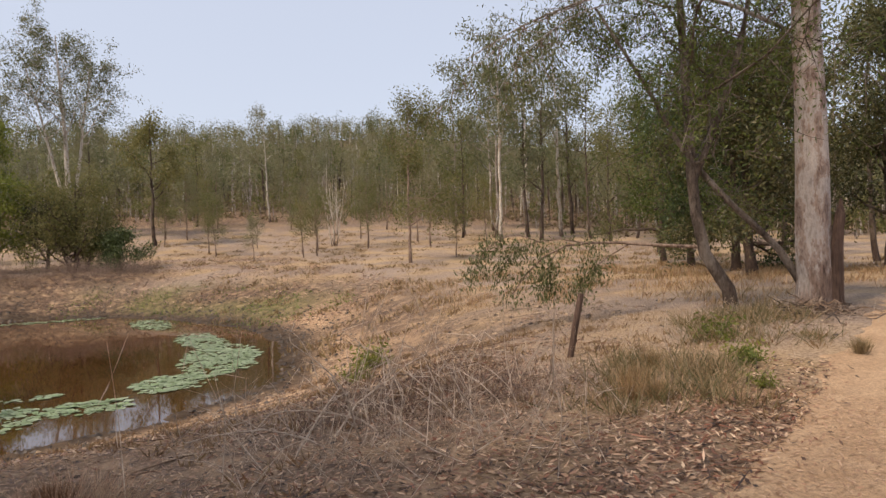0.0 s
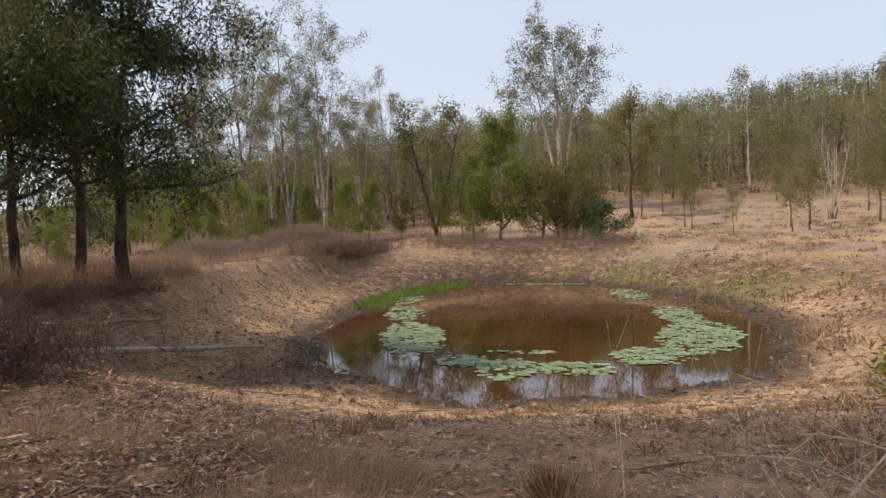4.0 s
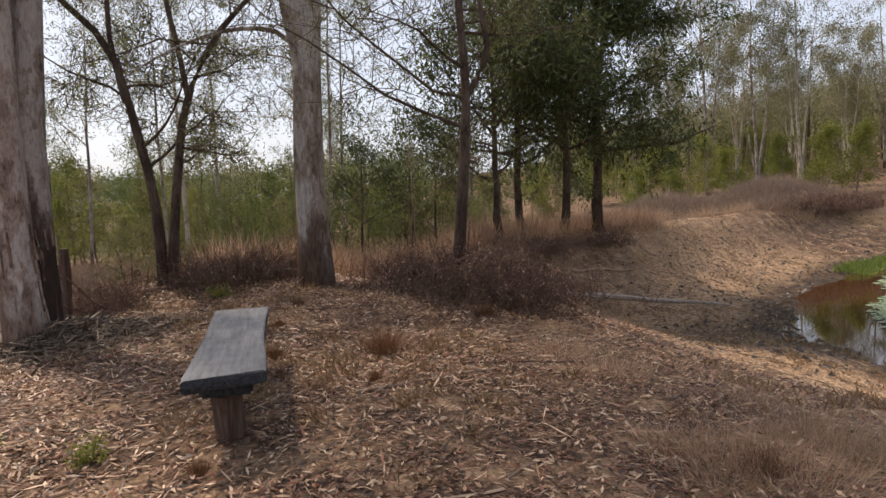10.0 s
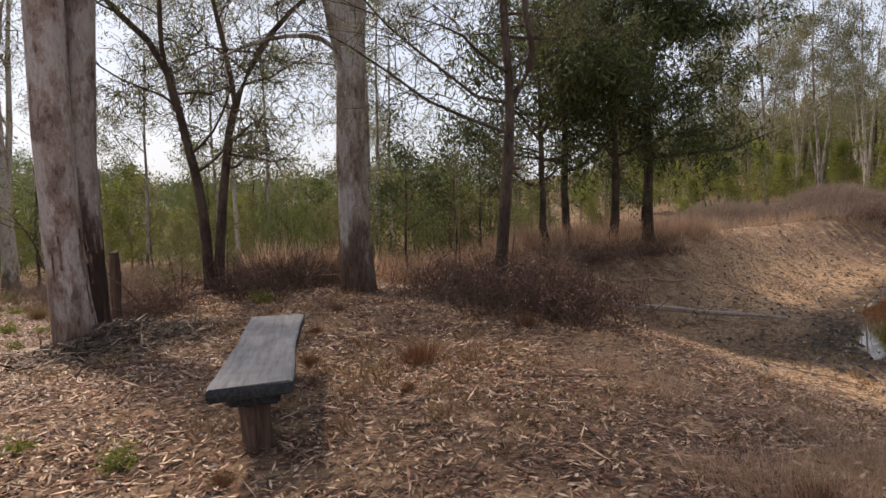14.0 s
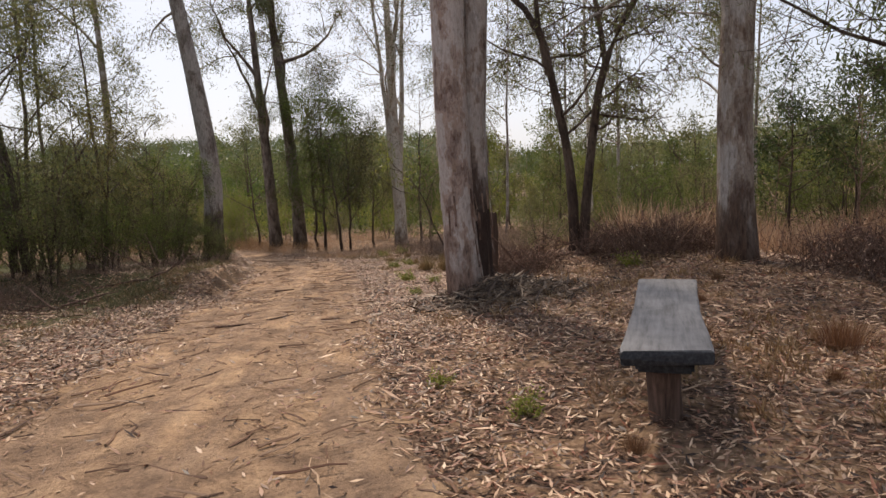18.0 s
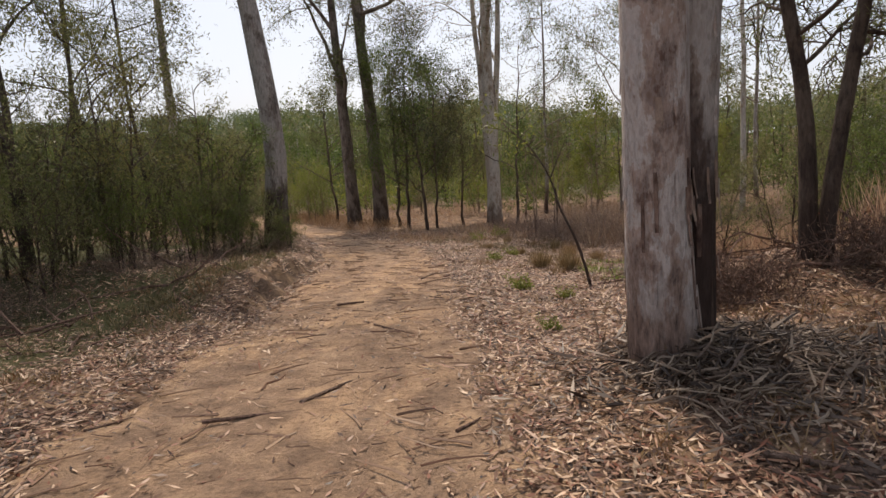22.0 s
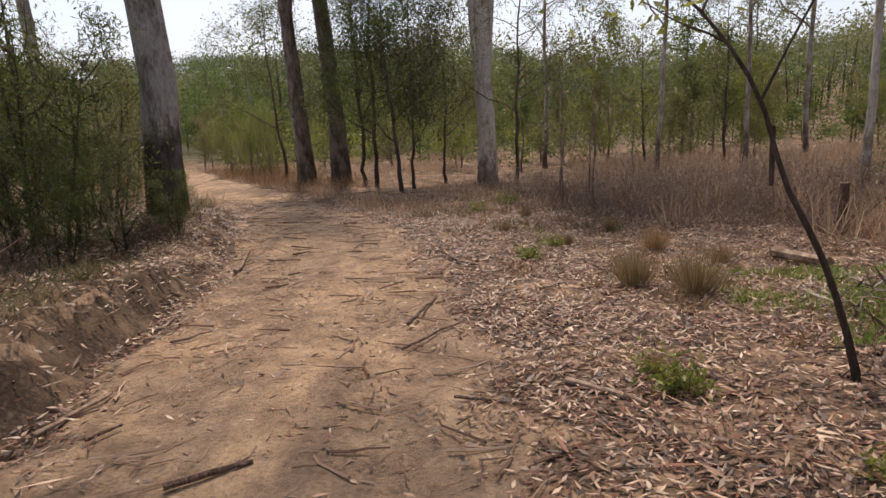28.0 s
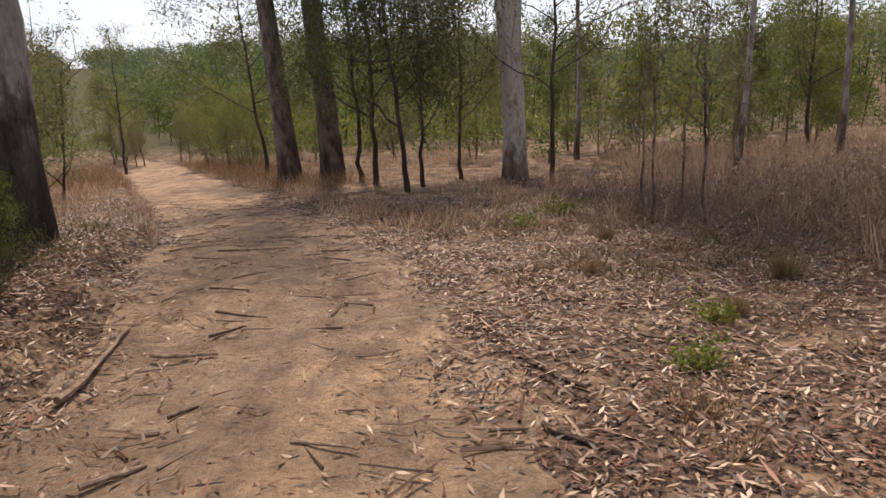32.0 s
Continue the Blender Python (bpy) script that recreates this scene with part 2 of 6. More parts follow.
PALE_STEM = bark_material("bleached_dead_stem", (0.62, 0.5, 0.4), (0.5, 0.385, 0.3), (0.36, 0.265, 0.2), (0.5, 0.385, 0.3), 6.0, 0.45, -3.0, 0.5)
CLEFT = bark_material("grey_bark_with_dark_foot", (0.43, 0.385, 0.35), (0.28, 0.215, 0.175), (0.1, 0.062, 0.048), (0.07, 0.045, 0.036), 2.2, 0.47, 1.8, 0.6)
TWIG = bark_material("twig_bark", (0.36, 0.26, 0.2), (0.26, 0.18, 0.135), (0.14, 0.095, 0.075), (0.24, 0.16, 0.12), 6.0)
GUM_LEAF = leaf_material("gum_leaf", (0.08, 0.095, 0.035), (0.12, 0.135, 0.05), (0.16, 0.17, 0.07), (0.21, 0.205, 0.1), through=0.55)
DARK_LEAF = leaf_material("wattle_leaf", (0.04, 0.058, 0.02), (0.068, 0.096, 0.034), (0.115, 0.145, 0.055), through=0.4)
BUSH_LEAF = leaf_material("bush_leaf", (0.06, 0.09, 0.02), (0.095, 0.13, 0.03), (0.14, 0.17, 0.045), through=0.55)
DUSK_LEAF = leaf_material("dusky_leaf", (0.04, 0.048, 0.018), (0.065, 0.07, 0.026), (0.1, 0.098, 0.038), (0.13, 0.115, 0.05), through=0.35)
BRIGHT_LEAF = leaf_material("bright_leaf", (0.13, 0.16, 0.03), (0.19, 0.22, 0.045), (0.25, 0.26, 0.065), through=0.5)
# Distance haze is put into these two leaf colours: paler and greyer
FAR_LEAF = leaf_material("hazed_gum_leaf", (0.16, 0.165, 0.085), (0.19, 0.19, 0.1), (0.225, 0.215, 0.125), (0.26, 0.24, 0.15), through=0.55)
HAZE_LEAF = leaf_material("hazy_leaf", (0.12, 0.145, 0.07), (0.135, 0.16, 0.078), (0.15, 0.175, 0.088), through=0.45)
OLIVE_LEAF = leaf_material("olive_leaf", (0.12, 0.125, 0.045), (0.165, 0.165, 0.06), (0.21, 0.195, 0.08), through=0.5)
SCRUB_LEAF = leaf_material("scrub_leaf", (0.12, 0.09, 0.05), (0.18, 0.14, 0.085), (0.2, 0.17, 0.07), (0.24, 0.17, 0.12))
DRY_LEAF = leaf_material("fallen_leaf", (0.03, 0.017, 0.013), (0.095, 0.05, 0.034), (0.2, 0.11, 0.073), (0.35, 0.205, 0.13), (0.64, 0.465, 0.335), (0.22, 0.08, 0.045), (0.15, 0.065, 0.04), through=0.05)
DRY_GRASS = leaf_material("dry_grass", (0.3, 0.195, 0.135), (0.43, 0.3, 0.21), (0.56, 0.42, 0.31), (0.36, 0.22, 0.155), through=0.45)
MAUVE_GRASS = leaf_material("mauve_grass", (0.2, 0.14, 0.115), (0.3, 0.225, 0.185), (0.4, 0.31, 0.25), (0.25, 0.18, 0.15), through=0.35)
TAN_GRASS = leaf_material("tan_grass", (0.18, 0.1, 0.05), (0.32, 0.19, 0.1), (0.4, 0.27, 0.15), (0.24, 0.12, 0.06), through=0.25)
RUST_GRASS = leaf_material("rusty_grass", (0.1, 0.05, 0.028), (0.17, 0.085, 0.046), (0.25, 0.14, 0.075), (0.13, 0.062, 0.034), through=0.2)
STRAW_GRASS = leaf_material("straw_grass", (0.2, 0.12, 0.065), (0.34, 0.225, 0.125), (0.44, 0.315, 0.19), (0.21, 0.155, 0.07), through=0.25)
WEEDY_GRASS = leaf_material("weedy_grass", (0.085, 0.085, 0.035), (0.14, 0.125, 0.06), (0.22, 0.165, 0.09), (0.32, 0.23, 0.14), through=0.3)
GREEN_GRASS = leaf_material("green_grass", (0.11, 0.16, 0.03), (0.17, 0.235, 0.05), (0.25, 0.31, 0.085))
CLOD = leaf_material("mud_clod", (0.02, 0.014, 0.01), (0.036, 0.025, 0.018), (0.055, 0.038, 0.027), (0.085, 0.06, 0.042), through=0.0)
EARTH_CLOD = leaf_material("earth_clod", (0.07, 0.045, 0.031), (0.16, 0.105, 0.068), (0.28, 0.19, 0.12), (0.42, 0.295, 0.19), (0.13, 0.085, 0.058), through=0.0)
BARK_STRIP = leaf_material("bark_strip", (0.05, 0.032, 0.025), (0.1, 0.062, 0.046), (0.17, 0.11, 0.08), (0.28, 0.2, 0.15), through=0.0)
TWIG_MIX = leaf_material("twig_mix", (0.085, 0.048, 0.032), (0.18, 0.105, 0.068), (0.29, 0.19, 0.125), (0.44, 0.32, 0.225), (0.14, 0.07, 0.043), through=0.0)
LILY = leaf_material("lily_pad", (0.2, 0.26, 0.15), (0.27, 0.33, 0.21), (0.33, 0.39, 0.27), (0.2, 0.28, 0.14), through=0.1)
# Weathered plank sides and underside; their shade is put into this dark colour
EDGE_WOOD = wood_material("shaded_plank_edge", (0.018, 0.019, 0.021), (0.04, 0.042, 0.046), (0.075, 0.078, 0.083))
GREY_WOOD = wood_material("weathered_plank", (0.1, 0.1, 0.103), (0.165, 0.166, 0.172), (0.215, 0.218, 0.225), stretch=(0.5, 5, 8))
POST_WOOD = wood_material("old_post_wood", (0.04, 0.026, 0.02), (0.095, 0.06, 0.045), (0.165, 0.105, 0.08), stretch=(8, 8, 0.4))
STICK_WOOD = wood_material("fallen_wood", (0.12, 0.074, 0.05), (0.28, 0.185, 0.125), (0.45, 0.335, 0.24), stretch=(3, 3, 3))

# ---- the lie of the land ----
WATER = -1.97

def step(a, b, t):
    t = np.clip((t - a) / (b - a), 0, 1)
    return t * t * (3 - 2 * t)

def soft(t, k=1.0):
    return np.logaddexp(0, np.asarray(t, float) / k) * k

def pond_out(x, y):
    """Metres outside the pond's rim (negative inside)."""
    c, s = math.cos(0.09), math.sin(0.09)
    u, v = (x - 26.1) * c + (y - 1.0) * s, -(x - 26.1) * s + (y - 1.0) * c
    a = np.arctan2(v / 7.2, u / 13.6)
    k = 1 + 0.025 * np.sin(3 * a + 1) + 0.015 * np.sin(7 * a) + 0.01 * np.sin(13 * a + 2)
    q = np.sqrt((u / 13.6) ** 2 + (v / 7.2) ** 2) / k + 1e-6
    return np.sqrt(u * u + v * v) * (1 - 1 / q)

def road_mid(y):
    """x of the track's middle."""
    y = np.asarray(y, float)
    return -1.56 - 0.083 * (y - 3) - 0.5 * soft(y - 18.6, 2.0) + 0.34 * soft(1.0 - y, 1.2)

def ground(x, y):
    x, y = np.asarray(x, float), np.asarray(y, float)
    t = -0.078 * soft(y - 4) + 0.026 * soft(y - 15, 2) + 0.052 * soft(y - 40, 4)
    # verge on the west of the track, cut into a low bank
    off = road_mid(y) - 1.3 - x
    t = t + 0.42 * step(0.05, 0.36, off + 0.12 * np.sin(1.9 * y) * np.sin(3.1 * y)) * step(9.6, 11.8, y) * (1 - 0.55 * step(13, 16, y)) + 0.1 * step(1, 8, off)
    t = t + 0.3 * np.exp(-((x + 5.8) / 1.8) ** 2 - ((y - 18.0) / 2.2) ** 2) - 0.2 * np.exp(-((x - 0.5) / 4) ** 2 - ((y - 29.0) / 4) ** 2)
    # knoll beside the track, on which the bench and the gums stand
    t = t + 0.34 * np.exp(-((x - 4.8) / 2.4) ** 2 - ((y - 7.2) / 2.6) ** 2)
    t = t + 0.09 * step(0.5, 1.4, x - road_mid(y) - 1.4) * step(-2, 2.5, y) * step(12, 9, y) * step(9, 5, x)
    t = t + 0.22 * np.exp(-((x - 5.8) / 1.1) ** 2 - ((y - 5.9) / 0.9) ** 2)
    t = t + 0.09 * np.exp(-((x - 0.9) / 1.0) ** 2 - ((y - 7.4) / 0.9) ** 2)
    # litter ridge behind the bench
    t = t + 0.55 * np.exp(-((x - 3.7) / 2.5) ** 2 - ((y - 10.3) / 1.6) ** 2) * step(1.3, 2.5, x)
    # east of the pond the land rises to a wooded hill
    e = step(30, 48, x)
    t = t * (1 - e) + 0.2 * e
    t = t + 0.24 * step(-3, -10, y) * step(20, 4, x)
    up = 0.8 * x - 0.6 * y
    t = t + 0.05 * soft(up - 40, 4) + 0.085 * soft(x - 58, 5) + 0.075 * (soft(0.95 * x - 0.3 * y - 108, 6) - soft(0.95 * x - 0.3 * y - 240, 12)) - 0.15 * soft(np.hypot(x, y) - 300, 30) * step(20, 80, x)
    t = t + 5.5 * step(140, 235, 0.95 * x - 0.3 * y) + 4.5 * np.exp(-((y + 100) / 45) ** 2) * step(140, 215, x)
    t = t + 0.1 * (soft(y - 120, 15) - soft(y - 340, 20)) * step(60, 0, x)
    # grassy mound at the wall's far end
    t = t + 1.9 * np.exp(-((x - 36.5) / 4.5) ** 2 - ((y - 16.0) / 2.4) ** 2)
    t = t + 1.5 * np.exp(-((x - 29.5) / 3.2) ** 2 - ((y - 18.2) / 2.2) ** 2)
    t = t + 0.5 * np.exp(-((x - 46) / 1.6) ** 2) * step(-4, 0, y) * step(16, 12, y) * (1 + 0.4 * np.sin(1.3 * y))
    d = pond_out(x, y)
    s = 1 - np.exp(-(np.clip(d, 0, None) / 5.0) ** 1.6)
    z = WATER + (t - WATER) * s - 0.55 * step(0, 1.6, -d)
    z = z - 0.22 * np.exp(-((d - 4.2) / 2.2) ** 2) * step(22, 15, x)
    # the dam wall north of the pond
    z = z - 0.6 * np.exp(-((x - 11.3) / 3.0) ** 2 - ((y - 7.0) / 2.0) ** 2)
    line = 10.4 + 0.13 * (x - 6)
    wall = np.exp(-((y - line) / 1.6) ** 2) * step(6, 11, x) * step(70, 45, x) * step(0.0, 4.0, d)
    z = z + wall * np.clip(0.2 - z, 0, 1.3)
    return z


# ---- mesh helpers ----
rng = np.random.default_rng(7)


def shape(name, v, quads, mat, smooth=False, tris=None):
    """A mesh of numpy arrays: corners, faces of four, and faces of three."""
    me = bpy.data.meshes.new(name)
    quads = np.zeros((0, 4), int) if quads is None else np.asarray(quads, int)
    tris = np.zeros((0, 3), int) if tris is None else np.asarray(tris, int)
    me.vertices.add(len(v))
    me.vertices.foreach_set("co", np.asarray(v, np.float32).ravel())
    loops = np.concatenate([quads.ravel(), tris.ravel()])
    me.loops.add(len(loops))
    me.loops.foreach_set("vertex_index", loops.astype(np.int32))
    me.polygons.add(len(quads) + len(tris))
    first = np.concatenate([np.arange(len(quads)) * 4, len(quads) * 4 + np.arange(len(tris)) * 3])
    me.polygons.foreach_set("loop_start", first.astype(np.int32))
    me.polygons.foreach_set("use_smooth", np.full(len(first), smooth))
    me.update(calc_edges=True)
    me.materials.append(mat)
    return me


def part(name, me, parent, label=""):
    ob = new(name, me)
    ob.parent = parent
    return tagged(ob, label)


class Heap:
    """Gathers corners and four-sided faces of many small pieces."""

    def __init__(self):
        self.v, self.q, self.n = [], [], 0

    def add(self, v, q):
        self.v.append(np.asarray(v, float))
        self.q.append(np.asarray(q, int) + self.n)
        self.n += len(v)

    def mesh(self, name, mat, smooth=False):
        if not self.v:
            return shape(name, np.zeros((0, 3)), None, mat)
        return shape(name, np.concatenate(self.v), np.concatenate(self.q), mat, smooth)


def tube(p, r, sides=8, rough=0.0, rg=rng):
    """A tube along the points p with the radii r, and its faces."""
    p, r = np.asarray(p, float), np.asarray(r, float)
    d = np.gradient(p, axis=0)
    d /= np.linalg.norm(d, axis=1, keepdims=True) + 1e-9
    ref = np.where(np.abs(d[:, 2:3]) > 0.9, [[1.0, 0, 0]], [[0, 0, 1.0]])
    a = np.cross(ref, d)
    a /= np.linalg.norm(a, axis=1, keepdims=True)
    b = np.cross(d, a)
    th = np.linspace(0, 2 * np.pi, sides, endpoint=False)
    rr = r[:, None] * (1 + rough * rg.normal(size=(len(p), sides)))
    v = p[:, None] + rr[..., None] * (np.cos(th)[None, :, None] * a[:, None] + np.sin(th)[None, :, None] * b[:, None])
    i = np.arange(len(p) - 1)[:, None] * sides
    j = np.arange(sides)[None]
    k = (j + 1) % sides
    q = np.stack([i + j, i + k, i + sides + k, i + sides + j], -1).reshape(-1, 4)
    return v.reshape(-1, 3), q


def blades(c, d, s, length, width):
    """Pointed leaves: base at c, along d, as wide as width across s."""
    l, w = np.reshape(length, (-1, 1)), np.reshape(width, (-1, 1))
    mid = c + d * l * 0.45
    v = np.stack([c, mid + s * w * 0.5, c + d * l, mid - s * w * 0.5], 1).reshape(-1, 3)
    return v, np.arange(len(c) * 4).reshape(-1, 4)


def unit(v):
    return v / (np.linalg.norm(v, axis=-1, keepdims=True) + 1e-9)


def leaves(rg, at, n, spread, length, width, droop):
    """n leaves round the twig points."""
    c = at[rg.integers(0, len(at), n)] + rg.normal(size=(n, 3)) * spread
    d = unit(rg.normal(size=(n, 3)) + [0, 0, -droop])
    s = unit(np.cross(d, rg.normal(size=(n, 3))))
    return blades(c, d, s, length * rg.uniform(0.6, 1.3, n), width * rg.uniform(0.6, 1.3, n))


def bent(rg, start, way, length, n=6, up=0.0, wild=0.15):
    """A crooked line from start."""
    p, d = [np.array(start, float)], unit(np.array(way, float))
    for _ in range(n - 1):
        d = unit(d + rg.normal(size=3) * wild + [0, 0, up])
        p.append(p[-1] + d * length / (n - 1))
    return np.array(p)


def along(points, n):
    """Points smoothly spread along a rough line."""
    p = np.asarray(points, float)
    u = np.concatenate([[0], np.cumsum(np.linalg.norm(np.diff(p, axis=0), axis=1))])
    g = np.gradient(p, u, axis=0)
    t = np.linspace(0, u[-1], n)
    k = np.clip(np.searchsorted(u, t, "right") - 1, 0, len(p) - 2)
    w = u[k + 1] - u[k]
    a = ((t - u[k]) / w)[:, None]
    w = w[:, None]
    return ((1 + 2 * a) * p[k] + a * w * g[k]) * (1 - a) ** 2 + ((3 - 2 * a) * p[k + 1] + (a - 1) * w * g[k + 1]) * a ** 2


def tree(name, seed, height, radius, bark, leaf, label, category="tree", lean=(0, 0), fork=0.35, limbs=7, reach=0.35, steep=0.9,
         n=6000, size=(0.13, 0.03), spread=0.22, droop=0.7, sides=10, wild=0.05, bare=0.25, stems=None, group="", twigs=4, split=True, flare=0.3, fine=0, barks=(), paths=()):
    """A tree at the origin: one or more trunks, straight or along given paths (points, radius at the foot and at the top), crooked limbs with twigs, and a crown of single leaves."""
    rg = np.random.default_rng(seed)
    top = tagged(new(name), label, category, group)
    at = []
    for k, stem in enumerate(paths or stems or [(0, 0, lean[0], lean[1], 1, 1)]):
        m = 14
        if paths:
            p = along(stem[0], m)
            h, hh = p[-1, 2] - max(p[0, 2], 0), (p[-1, 2] - p[0, 2]) / height
            f = (p[:, 2] - p[0, 2]) / (p[-1, 2] - p[0, 2])
            r = np.linspace(stem[1], stem[2], m) * (1 + (flare * np.exp(-f * h / 0.3) if stem[0][0][2] < 0.2 else 0))
        else:
            ox, oy, lx, ly, hh, rr = stem
            h = height * hh
            f = np.linspace(0, 1, m) ** 1.4
            p = np.stack([ox + lx * h * f ** 1.2, oy + ly * h * f ** 1.2, h * f], 1)
            p[1:] += np.cumsum(rg.normal(size=(m - 1, 3)) * [wild, wild, 0], 0) * height * 0.1
            p[0, 2] -= 0.25
            r = radius * rr * (1 - 0.86 * f) * (1 + flare * np.exp(-f * h / 0.3))
        wood = Heap()
        wood.add(*tube(p, r, sides, 0.035, rg))
        many = max(2, round(limbs * hh))
        for j in range(many):
            f0 = min(fork + (0.97 - fork) * (j + rg.uniform(0, 0.8)) / many, 0.97)
            s = np.array([np.interp(f0, f, p[:, c]) for c in range(3)])
            r0 = max(np.interp(f0, f, r) * (0.4 if paths else 0.55), 0.012)
            a = rg.uniform(0, 2 * np.pi)
            length = h * reach * (1.15 - 0.6 * (f0 - fork) / (1 - fork)) * rg.uniform(0.7, 1.2)
            limb = bent(rg, s, (math.cos(a), math.sin(a), steep * rg.uniform(0.5, 1.4)), length, 7, 0.06, 0.2)
            bough, spray = (Heap(), Heap()) if split else (wood, wood)
            bough.add(*tube(limb, r0 * np.linspace(1, 0.2, 7), max(4, sides - 5), 0.03, rg))
            for t in range(twigs):
                g = rg.uniform(bare, 1)
                s2 = np.array([np.interp(g, np.linspace(0, 1, 7), limb[:, c]) for c in range(3)])
                w = unit(rg.normal(size=3) + unit(limb[-1] - limb[0]) * 0.8)
                tw = bent(rg, s2, w, length * rg.uniform(0.25, 0.5), 5, 0.0, 0.3)
                spray.add(*tube(tw, max(0.005, r0 * 0.3) * np.linspace(1, 0.25, 5), 4 if split else 3))
                for _ in range(fine):
                    s3 = tw[int(rg.integers(1, 5))]
                    tl = bent(rg, s3, unit(rg.normal(size=3) + unit(tw[-1] - tw[0]) * 0.6 + [0, 0, -0.15]), length * rg.uniform(0.1, 0.24), 4, -0.05, 0.3)
                    spray.add(*tube(tl[[0, 2, 3]], np.array([0.0045, 0.003, 0.0015]) * (1 + 6 * radius), 3))
                    at.append(tl[1:])
                at.append(tw[1:])
            at.append(limb[4:])
            if split:
                branch = part("limb", bough.mesh("limb", bark, True), top)
                tagged(part("twig_spray", spray.mesh("twig_spray", bark), branch), kind="stuff")
        part("trunk", wood.mesh("trunk", barks[k] if barks else bark, True), top)
    if n:
        v, q = leaves(rg, np.concatenate(at), n, spread, *size, droop)
        part("crown", shape("crown", v, q, leaf), top)
    return top


def plant(ob, x, y, turn=0.0, scale=1.0, sink=0.0):
    ob.matrix_basis = pose(x, y, float(ground(x, y)) - sink, 0, 0, turn) @ Matrix.Diagonal((scale, scale, scale, 1))
    return ob


def replant(ob, x, y, turn=0.0, scale=1.0):
    """A copy of a planted thing elsewhere."""
    was = ob.matrix_basis.copy()
    ob.matrix_basis = Matrix.Identity(4)
    made = copy_thing(ob, Matrix.Identity(4))
    ob.matrix_basis = was
    return plant(made, x, y, turn, scale)


# ---- ground, track and pond ----
def spaced(lo, hi, near, fine, grow):
    """Grid lines: fine inside the near stretch, growing outwards."""
    a = list(np.arange(near[0], near[1], fine))
    s = fine
    while a[-1] < hi:
        s *= grow
        a.append(a[-1] + s)
    s = fine
    while a[0] > lo:
        s *= grow
        a.insert(0, a[0] - s)
    return np.array(a)


def bumps(x, y):
    """Low unevenness of the ground."""
    return (0.018 * np.sin(1.9 * x + 0.7 * np.sin(1.1 * y)) * np.sin(1.7 * y + 0.9 * np.sin(0.8 * x))
            + 0.012 * np.sin(4.3 * x + 2.1 * y + np.sin(2.7 * y)) * np.sin(3.9 * y - 1.3 * x))


def build_ground():
    gx, gy = spaced(-1500, 1500, (-8, 43), 0.2, 1.07), spaced(-1500, 1500, (-11, 24), 0.2, 1.07)
    x, y = np.meshgrid(gx, gy)
    d = pond_out(x, y)
    near = np.exp(-np.hypot(x - 5, y - 5) / 40)
    z = ground(x, y) + bumps(x, y) * near
    z = z - 0.06 * step(1.35, 0.95, np.abs(x - road_mid(y))) * step(-16, -13, y) * step(44, 40, y)
    wet = step(0.1, 0.4, d) * step(1.4, 0.7, d)
    z = z + wet * 0.06 * np.sin(9 * x + 3 * np.sin(4 * y)) * np.sin(8 * y + 2 * np.sin(5 * x))
    nx, ny = len(gx), len(gy)
    i = np.arange(ny - 1)[:, None] * nx + np.arange(nx - 1)[None]
    q = np.stack([i, i + 1, i + nx + 1, i + nx], -1).reshape(-1, 4)
    me = shape("ground", np.stack([x, y, z], -1).reshape(-1, 3), q, GROUND, True)
    wave = 0.5 + 0.5 * np.sin(0.5 * x + 1.3 * np.sin(0.37 * y)) * np.sin(0.6 * y + np.sin(0.45 * x))
    far = step(100, 75, np.hypot(x, y))
    # Dark wood floor; under trees and thicket their shade is put into it
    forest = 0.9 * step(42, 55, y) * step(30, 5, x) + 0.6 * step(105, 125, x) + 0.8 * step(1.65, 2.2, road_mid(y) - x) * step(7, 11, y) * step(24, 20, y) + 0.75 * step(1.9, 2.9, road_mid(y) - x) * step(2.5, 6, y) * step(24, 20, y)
    straw = step(3, 9, d) * step(2, 9, x + 0.8 * (-y)) * step(10.5, 7.5, y - 0.1 * x) + step(2, 6, d) * step(36, 42, x) * step(10, 6, y)
    green = step(0.3, 1.2, d) * step(7, 3, d) * step(26, 32, x) * step(2, -4, y) * wave * 0.9
    bare = step(0.5, 1.8, d) * step(11, 6.5, d + 1.5 * wave) * step(4.6, 6.4, x + 0.6 * wave + 0.4 * np.clip(y, 0, 4)) * step(-7, -4, y + 0.3 * x - 4 + 2 * wave) * step(31, 25, x) * (1 - 0.75 * step(3.0, 5.5, d) * step(4.5, 6.5, y))
    mud = step(2.4, 0.5, d + 0.6 * wave) + 0.18 * np.exp(-((x - 5.9) / 1.0) ** 2) * step(-5, -3.4, y) * step(2, 0, y) * (0.6 + 0.4 * wave) + 0.85 * np.exp(-((x - 13.4) / 2.2) ** 2 - ((y - 5.9) / 1.3) ** 2) + 0.6 * step(6, 2, d + wave) * step(30, 36, x) * step(1, 4, y)
    # Bank cut's face: dark earth, with its shade also put into the mud value
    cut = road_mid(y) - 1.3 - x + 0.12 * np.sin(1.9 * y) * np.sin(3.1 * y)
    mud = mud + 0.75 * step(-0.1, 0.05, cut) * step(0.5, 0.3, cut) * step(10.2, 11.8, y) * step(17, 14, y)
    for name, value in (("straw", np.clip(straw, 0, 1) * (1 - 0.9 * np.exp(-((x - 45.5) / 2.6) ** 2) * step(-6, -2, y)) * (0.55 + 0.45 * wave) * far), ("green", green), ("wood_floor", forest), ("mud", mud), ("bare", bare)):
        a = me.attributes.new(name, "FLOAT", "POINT")
